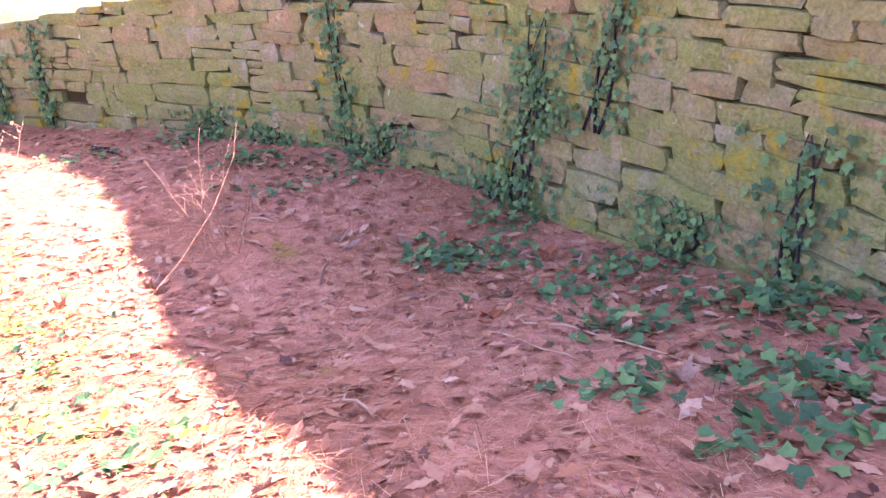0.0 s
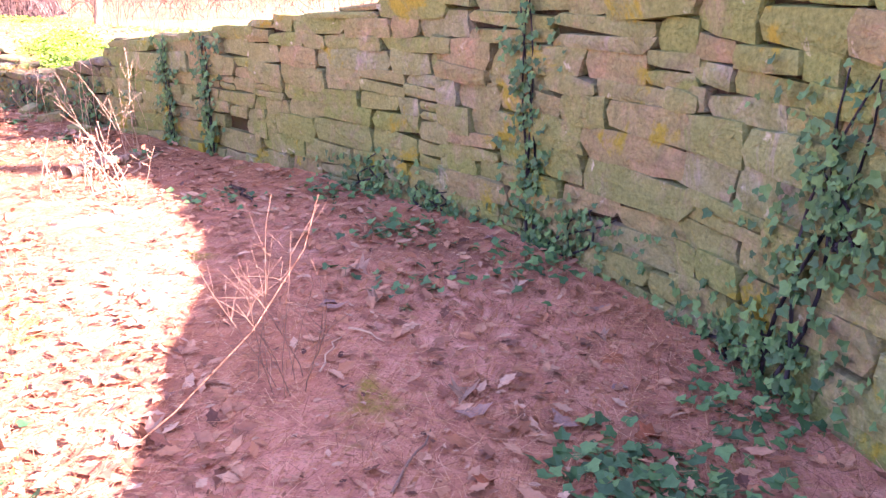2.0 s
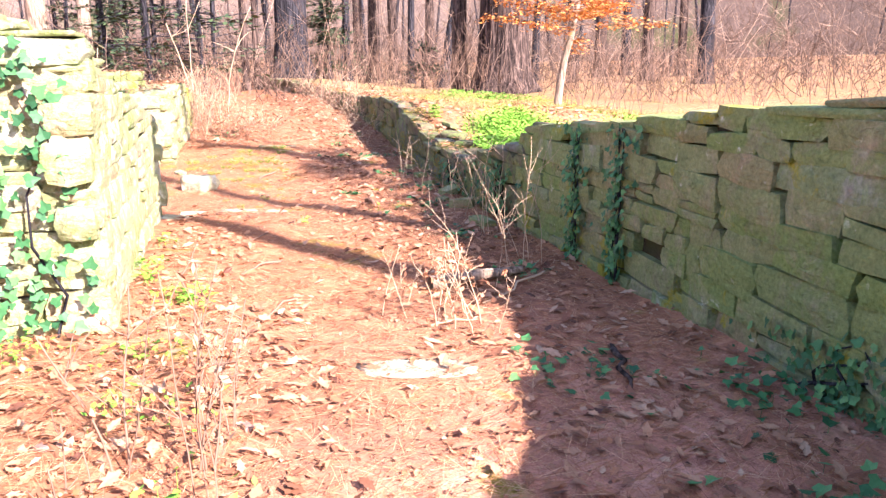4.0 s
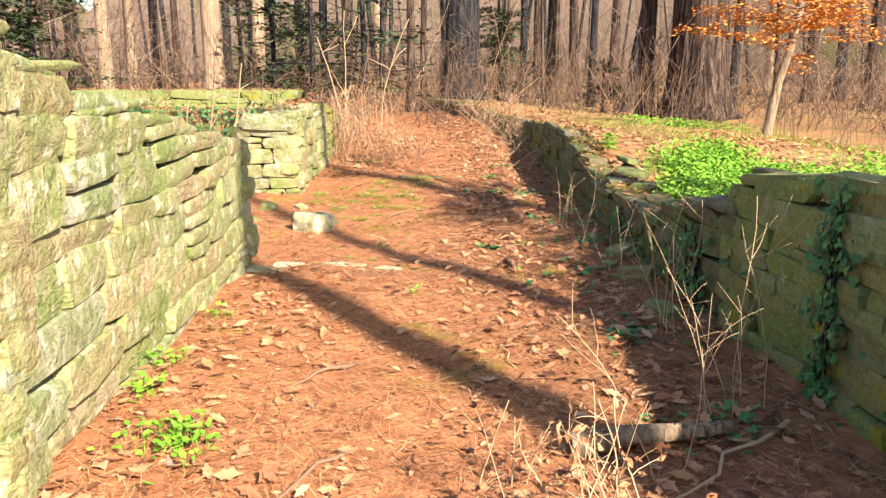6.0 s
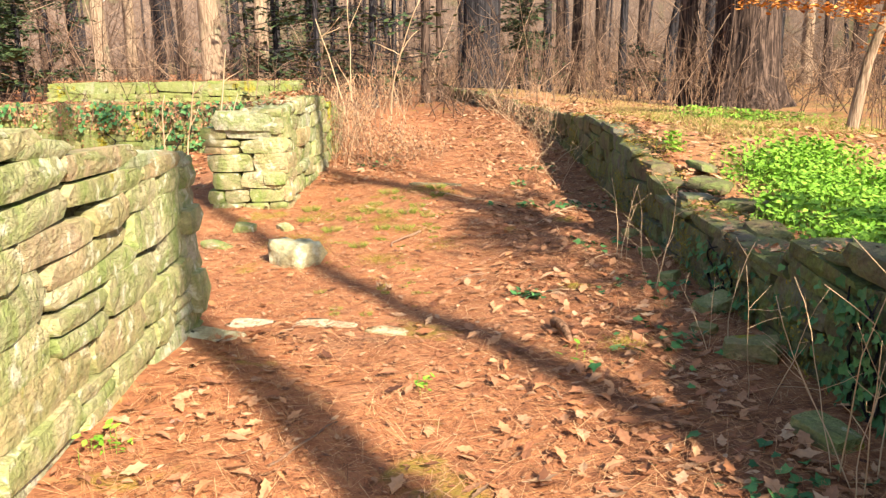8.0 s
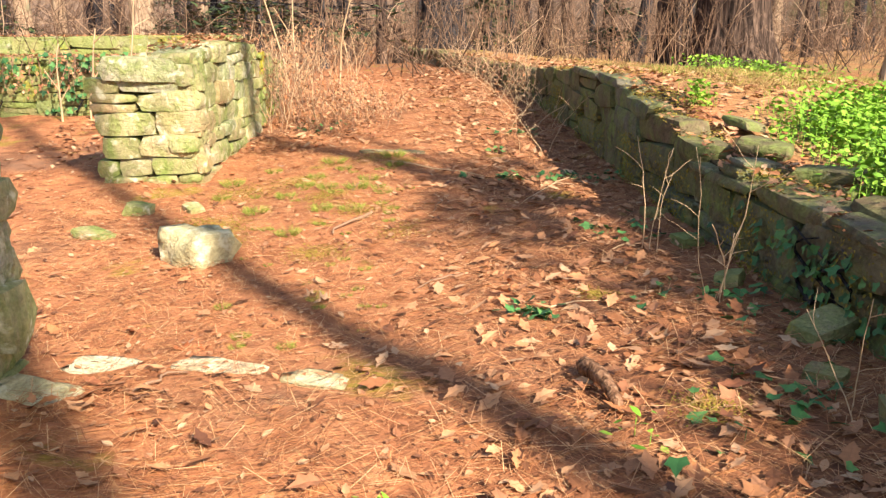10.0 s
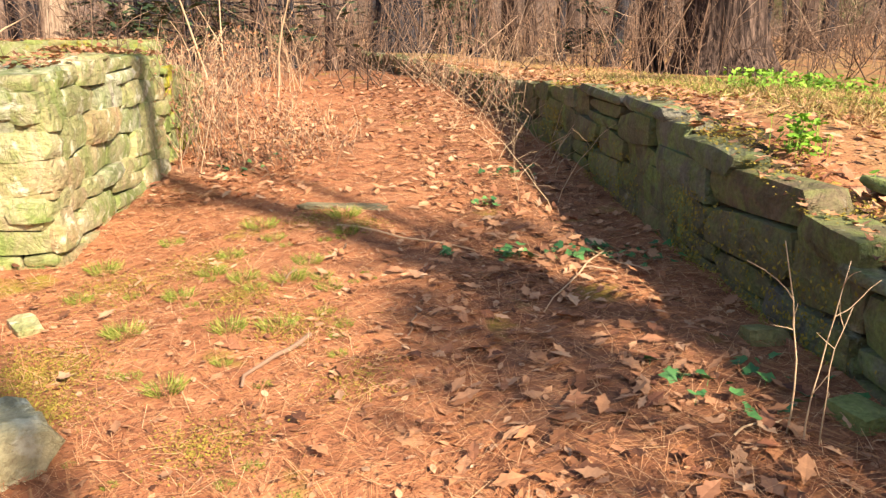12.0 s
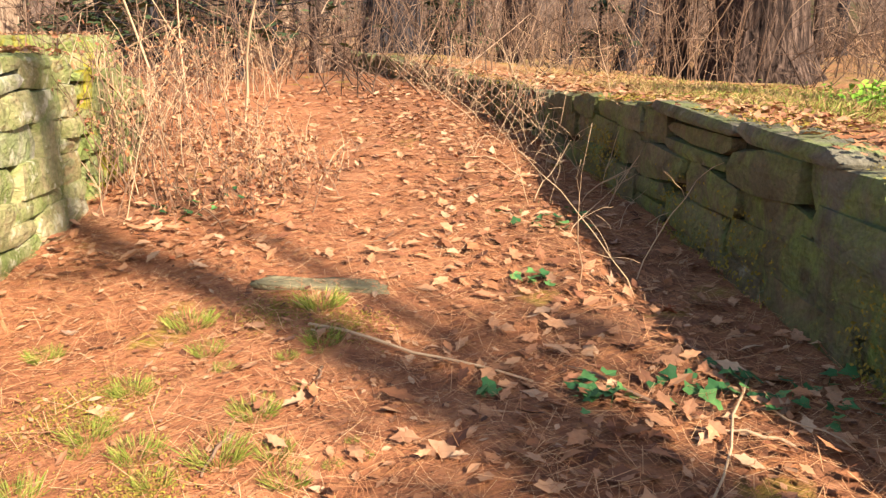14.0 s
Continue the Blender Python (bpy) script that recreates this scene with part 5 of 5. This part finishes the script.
top_cover(planned([(10.6, -14.0, 0.62), (10.6, -9.0, 0.60), (10.5, -5.0, 0.55)]), 0.5, 2600, "brown leaves lodged along the cross wall's top", 1800)
top_cover(planned([(15.5, -11.0, 0.86), (15.5, -5.6, 0.84)]), 0.5, 900, "brown leaves lodged on the far wall", 1801)
top_cover(planned([(7.2, -4.2, 0.68), (8.2, -4.14, 0.78), (9.5, -4.1, 0.72)]), 0.45, 420, "brown leaves lodged on the pier wall's top", 1802)


def dead_vines(line, count, label, seed, side=1):
    """Withered creeper hanging down a wall's face, with clinging brown leaves."""
    rr = random.Random(seed)
    total = along_line(line, 0)[3]
    root = empty("dead_creeper", pose(0, 0, 0), label, "creeper")
    lv = Leaves(rr)
    for _ in range(count):
        p, d, top, _ = along_line(line, rr.uniform(0, total))
        out = Vector((d.y, -d.x, 0)) * side
        t = Tubes(4)
        pts = wander(p + out * 0.05 + Vector((0, 0, top + 0.03)), out * 0.25 + d * rr.uniform(-0.6, 0.6) + Vector((0, 0, -1)), rr.uniform(0.3, 0.75), 7, rr, 0.28)
        pts = [q + out * max(0.0, 0.05 - (q - p).dot(out)) for q in pts]
        r = rr.uniform(0.003, 0.007)
        t.add(pts, r, r * 0.5)
        part("stem", t.mesh("stem", TWIG), root)
        for _ in range(4):
            q = pts[rr.randrange(1, 8)] + Vector((rr.gauss(0, 0.06), rr.gauss(0, 0.06), rr.gauss(0, 0.06)))
            q += out * max(0.0, 0.04 - (q - p).dot(out))
            lv.add(q, out + Vector((rr.uniform(-0.8, 0.8), rr.uniform(-0.8, 0.8), rr.uniform(-0.3, 0.8))), rr.uniform(0.03, 0.07), "oval", curl=0.6)
    part("leaves", lv.mesh("leaves", LEAF), root)


dead_vines(planned([(10.6, -11.5, 0.62), (10.6, -9.0, 0.60), (10.5, -5.0, 0.55)]), 190, "withered brown creeper over the cross wall's face", 1810)

dead_vines([tuple(p) for p in SHADED if -22 < p[0] < -14.5], 150, "withered brown creeper hanging over the far low wall", 1811, -1)
top_cover([tuple(p) for p in SHADED if -22 < p[0] < -6], 0.42, 1700, "fallen leaves lodged on the low wall's top", 1803, -1)


def wall_moss(count, seed):
    """Moss and small ferny growth along the low wall's upper edge and in its lower joints."""
    rr = random.Random(seed)
    lv = Leaves(rr)
    total = float(SH_S[-1])
    for _ in range(count):
        s0 = rr.choice(MOSS_SPOTS) + rr.gauss(0, 0.16)
        p, d, top, _ = along_line(SHADED, min(s0, total))
        out = Vector((-d.y, d.x, 0))
        if rr.random() < 0.55:
            q, z, n = p - out * rr.uniform(0.0, 0.35), top + rr.uniform(-0.02, 0.02), Vector((0, 0, 1))
        else:
            low = floor_at(p.x + out.x * 0.1, p.y + out.y * 0.1)
            q, z, n = p + out * rr.uniform(0.0, 0.05), low + rr.random() ** 2 * 0.4, out
        lv.add(Vector((q.x, q.y, z)), n + Vector((rr.uniform(-0.6, 0.6), rr.uniform(-0.6, 0.6), rr.uniform(-0.2, 0.6))), rr.uniform(0.010, 0.026), "oval", curl=0.4)
    tagged(new("wall_moss", lv.mesh("wall_moss", MOSS)), "yellow-olive moss on the low wall's edge and foot", "moss", kind="stuff")


moss_rng = random.Random(1820)
MOSS_SPOTS = [moss_rng.uniform(14.5, 27.0) for _ in range(26)]
wall_moss(11000, 1821)
